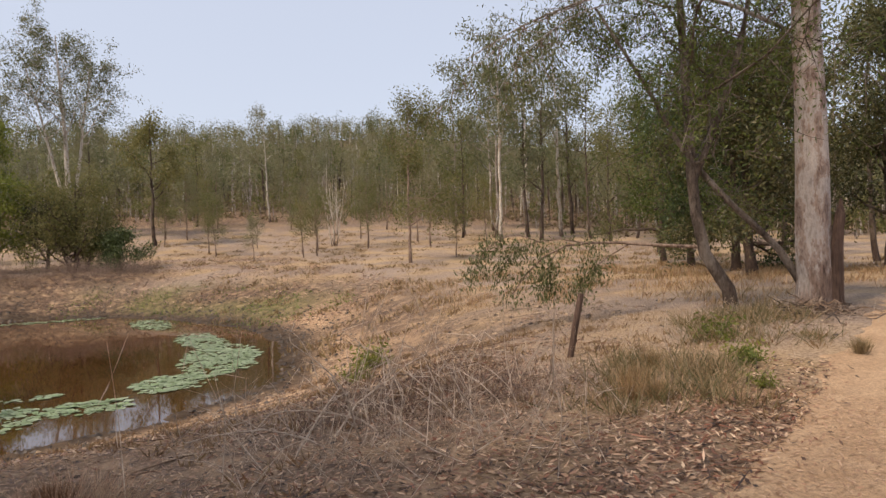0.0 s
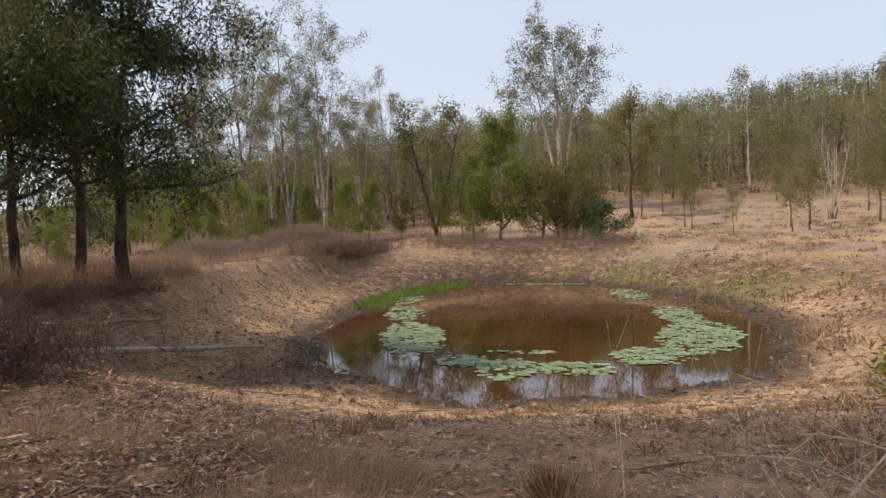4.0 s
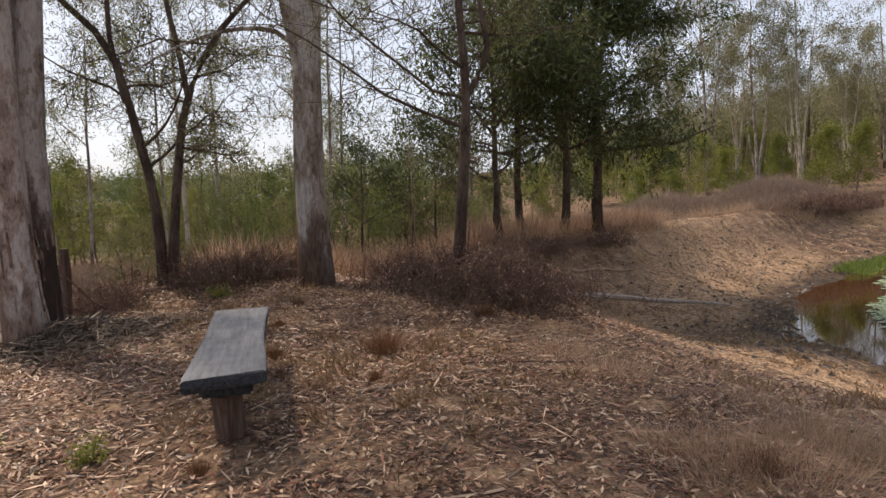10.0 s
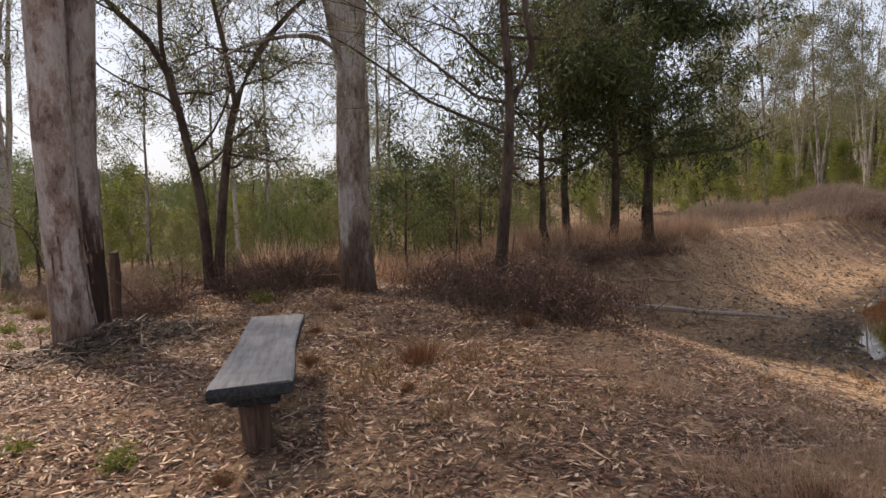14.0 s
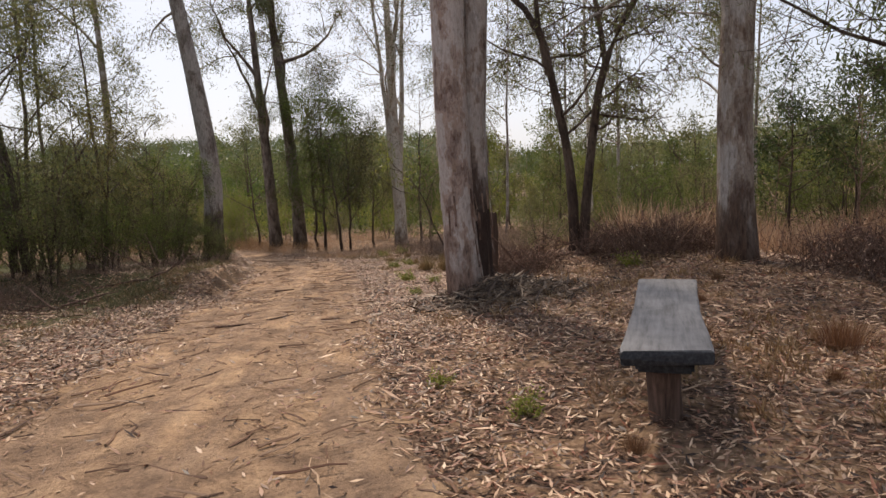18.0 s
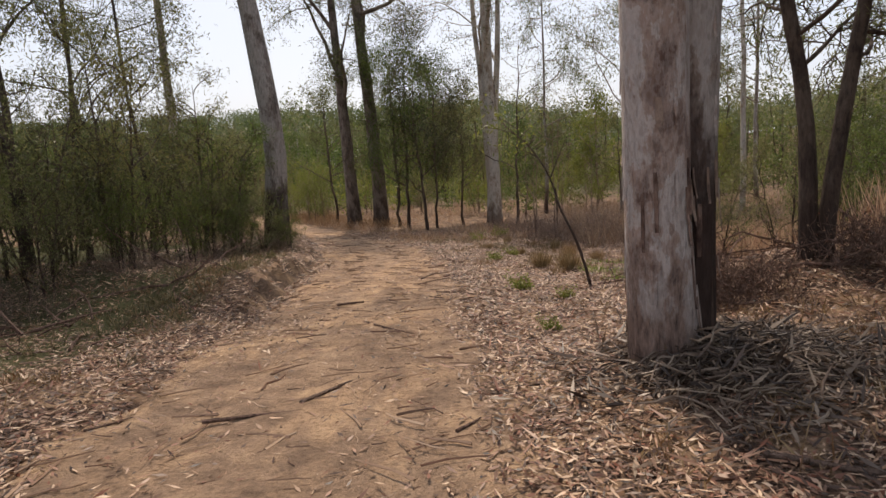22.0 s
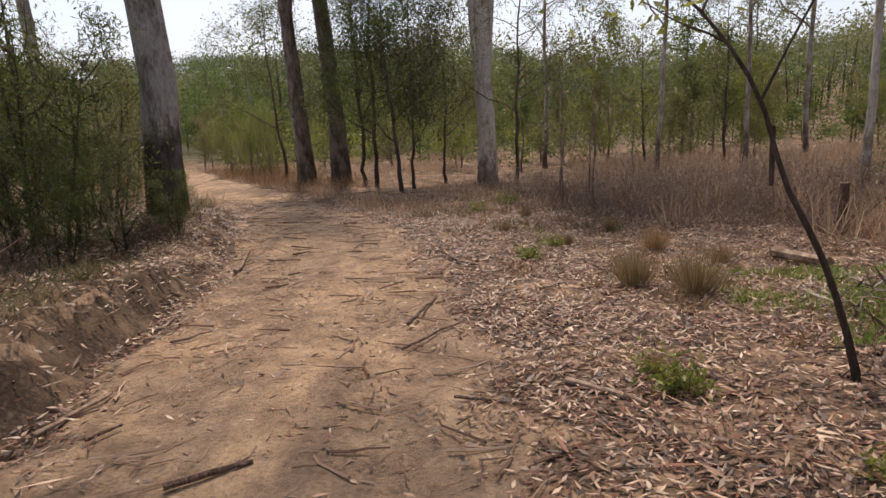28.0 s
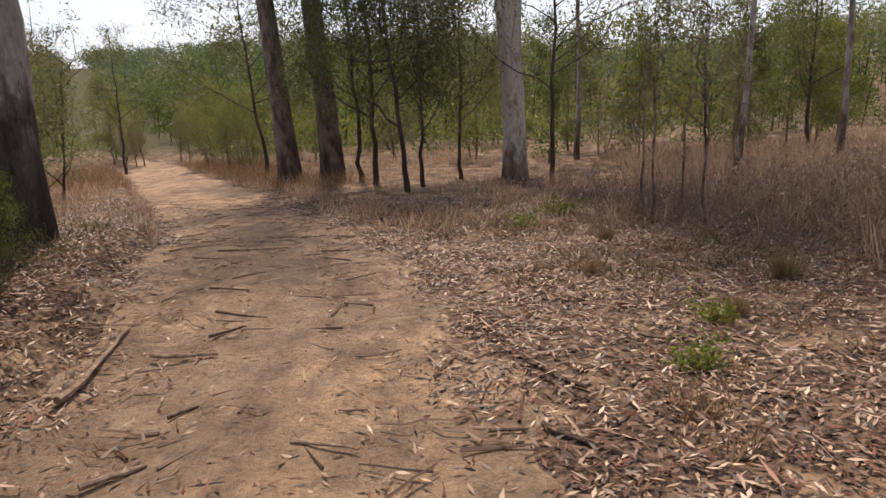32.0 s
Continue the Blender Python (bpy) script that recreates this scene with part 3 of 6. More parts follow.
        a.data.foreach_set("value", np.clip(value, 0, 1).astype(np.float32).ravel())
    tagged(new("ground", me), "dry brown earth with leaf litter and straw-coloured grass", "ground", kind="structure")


def build_road():
    ys = np.arange(-16, 44, 0.12)
    across = np.linspace(-1.75, 1.75, 37)
    y, u = np.meshgrid(ys, across, indexing="ij")
    slope = np.gradient(road_mid(ys), ys)[:, None]
    k = np.sqrt(1 + slope ** 2)
    x = road_mid(y) + u / k
    yy = y - u * slope / k
    ragged = 0.07 * np.sin(6.3 * yy + 3 * np.sin(2.2 * yy)) + 0.16 * np.sin(1.3 * yy) * np.sin(0.7 * yy + 1) + 0.08 * np.sin(4.1 * yy + 2 * u) + 0.05 * np.sin(9 * yy)
    edge = step(1.5, 1.1, np.abs(u) + ragged)
    rut = -0.028 * np.exp(-((np.abs(u) - 0.72) / 0.25) ** 2) + 0.012 * np.exp(-(u / 0.3) ** 2)
    z = ground(x, yy) + bumps(x, yy) * 0.6 + 0.05 * edge - 0.05 + rut * edge
    n = len(across)
    i = np.arange(len(ys) - 1)[:, None] * n + np.arange(n - 1)[None]
    q = np.stack([i, i + n, i + n + 1, i + 1], -1).reshape(-1, 4)
    z = z + edge * (0.006 * np.sin(7.3 * x + 3 * np.sin(3.1 * yy)) * np.sin(5.9 * yy + 2 * np.sin(4.7 * x)) + 0.004 * np.sin(17 * x + 5 * yy) * np.sin(13 * yy - 6 * x))
    me = shape("road", np.stack([x, yy, z], -1).reshape(-1, 3), q, ROAD, True)
    dry = me.attributes.new("sand", "FLOAT", "POINT")
    dry.data.foreach_set("value", (step(1, -4, yy) * 0.85).astype(np.float32).ravel())
    tagged(new("road", me), "rutted sandy dirt track strewn with leaves and sticks", "road", kind="structure")


def build_water():
    a = np.linspace(0, 2 * np.pi, 160, endpoint=False)
    c, s = math.cos(0.09), math.sin(0.09)
    u, w = np.cos(a) * 15.4, np.sin(a) * 9.0
    v = np.stack([26.1 + u * c - w * s, 1.0 + u * s + w * c, np.full(160, WATER)], 1)
    v = np.concatenate([v, [[26.1, 1.0, WATER]]])
    t = np.stack([np.arange(160), (np.arange(160) + 1) % 160, np.full(160, 160)], 1)
    tagged(new("water", shape("water", v, None, POND, True, t)), "still brown muddy pond water reflecting trees and sky", "water", kind="structure")


build_ground()
build_road()
build_water()

# ---- the bench ----
def rounded(name, sx, sy, sz, mat, bevel=0.012):
    bm = bmesh.new()
    bmesh.ops.create_cube(bm, size=1, matrix=Matrix.Diagonal((sx, sy, sz, 1)))
    bmesh.ops.bevel(bm, geom=list(bm.edges), offset=bevel, segments=2, affect="EDGES", clamp_overlap=True)
    me = bpy.data.meshes.new(name)
    bm.to_mesh(me)
    bm.free()
    me.materials.append(mat)
    return me


def build_bench():
    top = tagged(new("bench"), "grey weathered plank bench on round timber stumps", "bench")

    f = np.linspace(-1, 1, 23)
    right = np.interp(f, (-1, -0.93, -0.8, -0.3, 0.0, 0.4, 1), (0.19, 0.195, 0.196, 0.188, 0.185, 0.2, 0.228)) + 0.002 * np.sin(9 * f)
    left = np.interp(f, (-1, -0.96, -0.5, 0, 0.6, 1), (-0.25, -0.262, -0.238, -0.222, -0.214, -0.218)) + 0.002 * np.sin(7 * f + 1)
    bow = 0.006 * np.sin(2.3 * f)
    ring = []
    for inset, z in ((0.018, -0.045), (0.0, -0.035), (-0.004, -0.005), (0.0, 0.026), (0.012, 0.034)):
        ring.append(np.stack([f * (1.1 - inset) + 0.085 * np.clip(-f - 0.8, 0, 1) / 0.2, right - inset, z + bow], 1))
    for inset, z in ((0.012, 0.034), (0.0, 0.026), (-0.003, -0.003), (0.0, -0.035), (0.018, -0.045)):
        ring.append(np.stack([f * (1.1 - inset), left + inset, z + bow], 1))
    v = np.concatenate(ring)
    i, j = np.arange(10)[:, None] * 23, np.arange(22)[None]
    n = (np.arange(10)[:, None] + 1) % 10 * 23
    q = np.stack([i + j, i + j + 1, n + j + 1, n + j], -1).reshape(-1, 4)
    me = shape("seat", v, q, GREY_WOOD)
    bm = bmesh.new()
    bm.from_mesh(me)
    bmesh.ops.holes_fill(bm, edges=[e for e in bm.edges if e.is_boundary])
    bmesh.ops.recalc_face_normals(bm, faces=bm.faces)
    # all but the top takes the darker wood that carries the shade
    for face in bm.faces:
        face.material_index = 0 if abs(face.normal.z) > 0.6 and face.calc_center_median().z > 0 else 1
    bm.to_mesh(me)
    bm.free()
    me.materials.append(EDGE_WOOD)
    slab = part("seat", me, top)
    slab.location = (0, 0, 0.448)
    for x, tilt in ((-0.71, 0.02), (0.66, -0.015)):
        p = np.array([(x, -0.03, -0.3), (x + tilt, -0.03, 0), (x, -0.04, 0.16), (x - tilt, -0.05, 0.3)])
        v, q = tube(p, [0.098, 0.094, 0.09, 0.092], 14, 0.03)
        part("leg", shape("leg", v, q, POST_WOOD, True), top, "dark round timber stump")
        cap = part("bearer", rounded("bearer", 0.24, 0.3, 0.115, EDGE_WOOD, 0.014), top)
        cap.location = (x, -0.04, 0.348)
    return top


bench = build_bench()
bench.matrix_basis = pose(1.5, 3.29, 0.005, 0, 0, 68.0) @ Matrix.Diagonal((1, -1, 1, 1))

# ---- gums beside the track ----
def peel_bark(ob, seed, n, line, radii, high):
    """Curled strips of bark loose on a trunk that follows the line."""
    rg = np.random.default_rng(seed)
    line = np.asarray(line, float)
    for _ in range(n):
        a, z, l, w = rg.uniform(0, 2 * np.pi), rg.uniform(0.05, high), rg.uniform(0.12, 0.45), rg.uniform(0.02, 0.06)
        f = np.linspace(0, 1, 5)[:, None]
        u = np.linspace(-0.5, 0.5, 4)[None]
        h = z + f * l + 0 * u
        radius = np.interp(h, line[:, 2], radii)
        th = a + u * w / radius * (1 - 0.6 * np.abs(f - 0.5))
        out = radius * 1.03 + 0.004 + rg.uniform(0.0, 0.03) * (1 - f) ** 2 + 0.004 * np.cos(u * 6)
        x, y = out * np.cos(th) + np.interp(h, line[:, 2], line[:, 0]), out * np.sin(th) + np.interp(h, line[:, 2], line[:, 1])
        v = np.stack([x, y, h], -1).reshape(-1, 3)
        i = np.arange(4)[:, None] * 4 + np.arange(3)[None]
        part("bark_strip", shape("bark_strip", v, np.stack([i, i + 1, i + 5, i + 4], -1).reshape(-1, 4), (FLAKY, SMOOTH, SMOOTH, TWIG)[int(rg.integers(0, 4))], True), ob)


BIG = [(-0.05, -0.02, -0.3), (-0.05, -0.02, 0.05), (-0.12, -0.1, 0.85), (-0.18, -0.2, 1.9), (-0.19, -0.3, 4.0), (-0.3, -0.2, 9.0), (-0.5, 0.2, 17.0)]
SIDE = [(0.07, 0.06, -0.3), (0.08, 0.06, 0.1), (0.08, 0.0, 0.9), (0.06, -0.09, 1.9), (0.17, -0.14, 4.0), (0.5, 0.1, 10.0), (0.9, 0.3, 16.0)]
big_gum = plant(tree("gum_tree", 11, 17, 0.24, SMOOTH, GUM_LEAF, "big gum with two fused trunks and peeling pink-grey bark", "gum tree",
           paths=[(BIG, 0.225, 0.1), (SIDE, 0.2, 0.07)], fork=0.45, sides=20, n=24000, spread=0.16, twigs=6, fine=6, barks=(SMOOTH, CLEFT), flare=0.16), 0.65, 7.45)
peel_bark(big_gum, 5, 40, BIG[:5], (0.25, 0.25, 0.215, 0.2, 0.19), 1.9)
peel_bark(big_gum, 6, 26, SIDE[:5], (0.22, 0.22, 0.195, 0.185, 0.17), 2.3)
knoll_gum = plant(tree("gum_tree", 12, 15, 0.235, GUM, GUM_LEAF, "grey gum with a brown scarred foot on the knoll", "gum tree", fork=0.5, sides=18, flare=0.25, limbs=8, n=22000, spread=0.16, twigs=6, fine=6,
           paths=[([(0, 0, -0.3), (0, 0, 0.1), (-0.05, 0.02, 1.7), (-0.03, 0, 3.0), (0.03, -0.01, 4.0), (0.28, -0.1, 6.5), (0.5, -0.2, 15)], 0.245, 0.06),
                  ([(-0.03, 0.0, 3.3), (-0.22, 0.09, 4.3), (-0.5, 0.2, 7.0), (-0.8, 0.3, 12)], 0.17, 0.04)]), 4.36, 7.74)
arch = Heap()
arch.add(*tube(along([(-0.12, 0.03, 3.4), (-0.27, 0.12, 3.72), (-0.55, 0.26, 3.82), (-1.0, 0.46, 3.78), (-1.7, 0.8, 3.5), (-2.3, 1.1, 3.1)], 12), np.linspace(0.044, 0.01, 12), 8, 0.04))
part("limb", arch.mesh("limb", GUM, True), knoll_gum)
plant(tree("slim_tree", 13, 7.5, 0.1, DARK, GUM_LEAF, "slim dark tree with two leaning stems",
           paths=[([(0, 0, -0.3), (0, 0, 0.05), (-0.08, 0.02, 1.65), (-0.26, 0.06, 2.6), (-0.55, 0.13, 3.75), (-1.3, 0.33, 4.6), (-2.2, 0.5, 6.2)], 0.092, 0.025),
                  ([(-0.36, 0.09, 2.9), (-0.5, 0.11, 3.8), (-0.5, 0.13, 5.0), (-0.7, 0.2, 7.2)], 0.045, 0.015),
                  ([(0.13, -0.04, -0.3), (0.14, -0.04, 0.05), (0.3, -0.08, 1.75), (0.5, -0.13, 2.95), (0.67, -0.18, 3.4), (1.2, -0.3, 4.3), (2.0, -0.45, 5.1), (2.8, -0.5, 6.4)], 0.088, 0.02),
                  ([(0.54, -0.13, 2.9), (0.42, -0.1, 3.8), (0.25, -0.05, 4.8), (0.2, 0.0, 7.0)], 0.048, 0.015)],
           fork=0.3, limbs=14, reach=0.36, steep=0.3, n=21000, size=(0.09, 0.018), wild=0.04, twigs=8, spread=0.09, fine=8, flare=0.2), 2.62, 9.68)
plant(tree("slim_tree", 14, 7, 0.09, DARK, GUM_LEAF, "slim dark tree growing out of a brush heap", paths=[([(0, 0, -0.3), (0, 0, 0.2), (0.07, -0.07, 1.5), (0.12, -0.11, 2.7), (0.08, -0.07, 3.7), (0.05, 0, 7)], 0.1, 0.02),
                  ([(0.12, -0.11, 2.6), (0.36, -0.3, 3.2), (0.3, -0.25, 3.9), (0.7, -0.4, 6)], 0.055, 0.015)],
           fork=0.28, limbs=15, reach=0.42, steep=0.25, n=17000, size=(0.09, 0.013), wild=0.03, twigs=7, spread=0.09, fine=8), 5.75, 6.0)
plant(tree("gum_tree", 15, 15, 0.13, GUM, GUM_LEAF, "tall slender gum behind the knoll", "gum tree", lean=(-0.01, 0), fork=0.25, limbs=14, reach=0.2, steep=0.3,
           n=14000, size=(0.13, 0.022), wild=0.015, spread=0.16, twigs=6, fine=5), 9.6, 17.5)
plant(tree("gum_tree", 16, 13, 0.08, PALE, GUM_LEAF, "thin pale gum in the dry grass", "gum tree", lean=(-0.01, 0), fork=0.4, limbs=9, reach=0.2, n=5000, wild=0.02), 6.0, 20.0)
for k, (x, y, h, w) in enumerate(((4.2, 26.0, 13, 0.07), (7.4, 28.0, 14, 0.08), (12.5, 22.5, 13, 0.09), (2.2, 33.5, 13, 0.09), (15.5, 27.0, 14, 0.1), (10.8, 31.0, 14, 0.1))):
    plant(tree("gum_tree", 160 + k, h, w, GUM, GUM_LEAF, "slender gum rising above the young trees", "gum tree", group="slender gums", lean=(0.02 * (-1) ** k, 0), fork=0.3, limbs=13, reach=0.22, steep=0.5,
               n=8000, size=(0.14, 0.03), wild=0.02, spread=0.16, twigs=5, fine=4, split=False), x, y)
WATTLE = dict(fork=0.2, limbs=24, reach=0.34, steep=0.25, size=(0.2, 0.045), spread=0.2, droop=0.9, twigs=6, split=False, fine=4)
for k, (x, y, h, w) in enumerate(((15.6, 11.3, 9.6, 0.17), (14.0, 11.2, 9.0, 0.13), (12.6, 11.6, 8.0, 0.12), (11.2, 11.0, 7.0, 0.1))):
    plant(tree("dark_wattle", 20 + k, h, w, DARK, DARK_LEAF, "dense dark green wattle on the dam wall", "wattle tree", group="wattles on the dam wall", n=(36000, 23000, 10000, 7500)[k], **{**WATTLE, "reach": (0.4, 0.36, 0.34, 0.36)[k]}), x, y)
plant(tree("gum_tree", 31, 14, 0.265, STOCKING, GUM_LEAF, "dark-footed gum at the bend of the track", "gum tree", paths=[([(0, 0, -0.3), (0, 0, 0.1), (0.1, 0.05, 2.0), (-0.18, 0.1, 4.8), (-0.8, 0.2, 9), (-1.1, 0.3, 14)], 0.28, 0.11)], fork=0.45, sides=16, n=9000, spread=0.15, twigs=6, fine=6, flare=0.15), -5.66, 18.0)
plant(tree("gum_tree", 32, 17, 0.33, BROWN, GUM_LEAF, "tall dark-barked gum by the track", "gum tree", lean=(-0.07, 0), fork=0.3, reach=0.26, steep=1.2, n=12000, spread=0.14, wild=0.015, twigs=6, fine=6), -5.1, 29.8)
plant(tree("gum_tree", 33, 15, 0.28, BROWN, GUM_LEAF, "tall dark-barked gum leaning by the track", "gum tree", lean=(-0.05, 0), fork=0.3, reach=0.26, steep=1.2, n=12000, spread=0.14, wild=0.015, twigs=6, fine=6), -6.1, 29.2)
plant(tree("gum_tree", 34, 17, 0.3, PALE, GUM_LEAF, "pale smooth-barked gum with three forking trunks", "gum tree",
           stems=[(0, 0, -0.015, 0, 1, 1), (0.0, 0.02, 0.06, 0.02, 0.9, 0.6), (-0.02, 0.0, -0.07, 0.02, 0.85, 0.55)], fork=0.34, limbs=5, steep=1.6, n=12000, spread=0.15, wild=0.015, twigs=6, fine=6), -0.3, 28.2)
plant(tree("gum_tree", 37, 15, 0.17, GUM, GUM_LEAF, "grey gum rising out of the thicket", "gum tree", lean=(-0.02, 0), fork=0.45, n=6000, spread=0.35, wild=0.02), -10.3, 22.9)
for k, (x, y, h, w, lx) in enumerate(((-7.6, 12.2, 8, 0.07, -0.06), (-8.6, 13.6, 10, 0.08, -0.05), (-10.8, 14.0, 11, 0.13, -0.03), (-9.4, 16.5, 9, 0.06, 0.02), (-12.5, 15.0, 10, 0.09, 0.0),
                                      (-14.5, 19.0, 12, 0.12, -0.03), (-7.4, 15.5, 8, 0.05, -0.08), (-11.6, 19.5, 11, 0.08, 0.03))):
    plant(tree("slim_tree", 50 + k, h, w, DARK, GUM_LEAF, "thin dark tree standing in the thicket", group="thicket trees", lean=(lx, 0), fork=0.3, limbs=9, reach=0.25, steep=0.8,
               n=8500, size=(0.1, 0.02), spread=0.14, wild=0.04, sides=7, split=False, fine=5), x, y)
plant(tree("gum_tree", 35, 16, 0.25, SMOOTH, GUM_LEAF, "broad pale gum with a broken stub at its foot", "gum tree", lean=(-0.01, 0.01), fork=0.3, limbs=9, sides=18, n=16000, wild=0.012, reach=0.4, twigs=6, fine=5, spread=0.14, flare=0.12), 5.63, -10.53)
plant(tree("slim_tree", 36, 8.5, 0.105, BROWN, BUSH_LEAF, "slender leaning tree with long low branches", paths=[([(0, 0, -0.3), (0, 0, 0.1), (0.3, 0.28, 0.9), (0.42, 0.36, 1.9), (0.44, 0.4, 3.0), (0.7, 0.4, 8)], 0.105, 0.03),
                  ([(0.43, 0.37, 2.0), (0.2, 0.1, 2.9), (-0.1, -0.2, 4.2), (-0.3, -0.4, 7)], 0.06, 0.02),
                  ([(-0.75, -0.75, 0.15), (-0.45, -0.5, 0.9), (0.05, 0.0, 1.7), (0.5, 0.4, 2.5), (0.9, 0.8, 3.6), (1.4, 1.4, 5.0)], 0.06, 0.02)],
           fork=0.3, limbs=12, reach=0.42, steep=0.3, n=26000, size=(0.085, 0.024), spread=0.13, twigs=7, fine=7), 6.43, -9.76)
low_branch = tagged(new("low_branch"), "long low branch with drooping grey-green leaves", "branch")
drop = []
for line, r in (([(0.3, 0.28, 1.0), (0.85, 0.75, 1.05), (1.5, 1.25, 1.12), (2.1, 1.75, 1.05), (2.6, 2.1, 0.6), (2.75, 2.3, 0.25)], 0.032), ([(1.7, 1.4, 1.1), (2.2, 1.7, 1.2), (2.8, 2.2, 1.0), (3.1, 2.4, 0.55)], 0.018),
                ([(1.2, 1.0, 1.08), (1.5, 1.25, 0.85), (1.75, 1.5, 0.5), (1.85, 1.6, 0.3)], 0.013), ([(2.1, 1.75, 1.05), (2.2, 1.9, 0.7), (2.2, 1.95, 0.3)], 0.012), ([(2.4, 1.9, 1.15), (2.6, 2.3, 1.3), (3.0, 2.6, 1.1), (3.3, 2.8, 0.6)], 0.012)):
    p = along(line, 9)
    part("limb", shape("limb", *tube(p, np.linspace(r, r * 0.3, 9), 7, 0.05), TWIG, True), low_branch)
    drop.append(p[4:])
part("foliage", shape("foliage", *leaves(np.random.default_rng(361), np.concatenate(drop), 3200, 0.13, 0.1, 0.022, 1.6), GUM_LEAF), low_branch)
plant(low_branch, 6.43, -9.76)
bough = tagged(new("gum_bough"), "drooping gum bough with thin grey-green leaves", "bough")
hung = []
for line, r in (([(0.05, 0.15, 4.1), (0.7, 1.1, 4.7), (1.6, 2.1, 5.0), (2.6, 3.2, 4.7), (3.3, 4.0, 4.2)], 0.036), ([(1.2, 1.7, 4.9), (1.9, 2.9, 4.6), (2.3, 3.6, 4.0), (2.5, 4.0, 3.4)], 0.014), ([(2.0, 2.6, 4.9), (3.2, 2.9, 4.8), (4.1, 3.4, 4.3), (4.6, 3.8, 3.7)], 0.014),
                ([(0.7, 1.1, 4.7), (1.3, 0.9, 5.4), (2.4, 1.4, 5.6), (3.4, 2.2, 5.2)], 0.02)):
    p = along(line, 12)
    part("limb", shape("limb", *tube(p, np.linspace(r, r * 0.25, 12), 8, 0.05), GUM, True), bough)
    rg = np.random.default_rng(len(hung) + 70)
    spray = Heap()
    for _ in range(26):
        tw = bent(rg, p[int(rg.integers(4, 12))], unit(rg.normal(size=3) + [0, 0, -0.4]), rg.uniform(0.5, 1.1), 6, -0.12, 0.25)
        spray.add(*tube(tw, np.linspace(0.007, 0.002, 6), 4))
        hung.append(tw[2:])
    tagged(part("twig_spray", spray.mesh("twig_spray", TWIG), bough), kind="stuff")
part("foliage", shape("foliage", *leaves(np.random.default_rng(362), np.concatenate(hung), 5200, 0.09, 0.11, 0.02, 1.8), GUM_LEAF), bough)
plant(bough, 5.63, -10.53)
for k, (x, y, h, leaf) in enumerate(((12.6, -18.6, 7.5, DUSK_LEAF), (15.5, -21.5, 8.0, DARK_LEAF), (11.0, -23.0, 8.5, DUSK_LEAF), (19.5, -24.0, 9.0, BUSH_LEAF), (9.0, -28.0, 9.0, DARK_LEAF), (24, -27, 9.5, OLIVE_LEAF))):
    plant(tree("broad_tree", 150 + k, h, 0.16, DARK, leaf, "dense broad-crowned tree at the edge of the clearing", group="trees by the clearing", fork=0.12, limbs=22, reach=0.4, steep=0.35,
               n=(34000, 26000, 30000, 20000, 16000, 16000)[k], size=(0.15, 0.055), spread=0.3, droop=0.5, twigs=4, sides=8, split=False), x, y)

# the sapling that leans over the verge, with a stub of dead wood
def build_leaner():
    top = tagged(new("leaning_sapling"), "thin dark sapling leaning over the leaf litter", "sapling")
    rg = np.random.default_rng(61)
    stem = along([(0.02, 0, -0.12), (0, 0, 0), (-0.075, 0.045, 0.34), (-0.2, 0.1, 0.71), (-0.37, 0.18, 1.08), (-0.5, 0.25, 1.52), (-0.64, 0.32, 1.78), (-0.8, 0.4, 2.0), (-1.05, 0.5, 2.22)], 14)
    part("trunk", shape("trunk", *tube(stem, np.linspace(0.023, 0.006, 14), 8, 0.06, rg), DARK, True), top)
    part("stub", shape("stub", *tube([(-0.49, 0.24, 1.5), (-0.4, 0.2, 1.74), (-0.27, 0.14, 2.05)], [0.009, 0.008, 0.005], 7, 0.1, rg), DARK, True), top, "thin bare side shoot")
    part("stub", shape("stub", *tube([(-0.43, 0.22, 1.36), (-0.41, 0.25, 1.22), (-0.4, 0.26, 1.05)], [0.012, 0.016, 0.014], 7, 0.1, rg), DARK, True), top, "broken dead stub hanging from the stem")
    at = []
    for s, w, l in ((10, (-0.6, 0.1, 0.6), 0.5), (11, (0.5, 0.3, 0.9), 0.5), (12, (-0.5, 0.3, 0.3), 0.6), (13, (-0.5, 0.2, 0.6), 0.5)):
        p = bent(rg, stem[s], w, l, 6, 0.02, 0.15)
        part("limb", shape("limb", *tube(p, np.linspace(0.009, 0.003, 6), 6), DARK, True), top)
        at.append(p[3:])
    at.append(stem[11:])
    part("crown", shape("crown", *leaves(rg, np.concatenate(at), 190, 0.13, 0.08, 0.026, 0.6), BRIGHT_LEAF), top)
    return top


plant(build_leaner(), 0.76, 11.68)

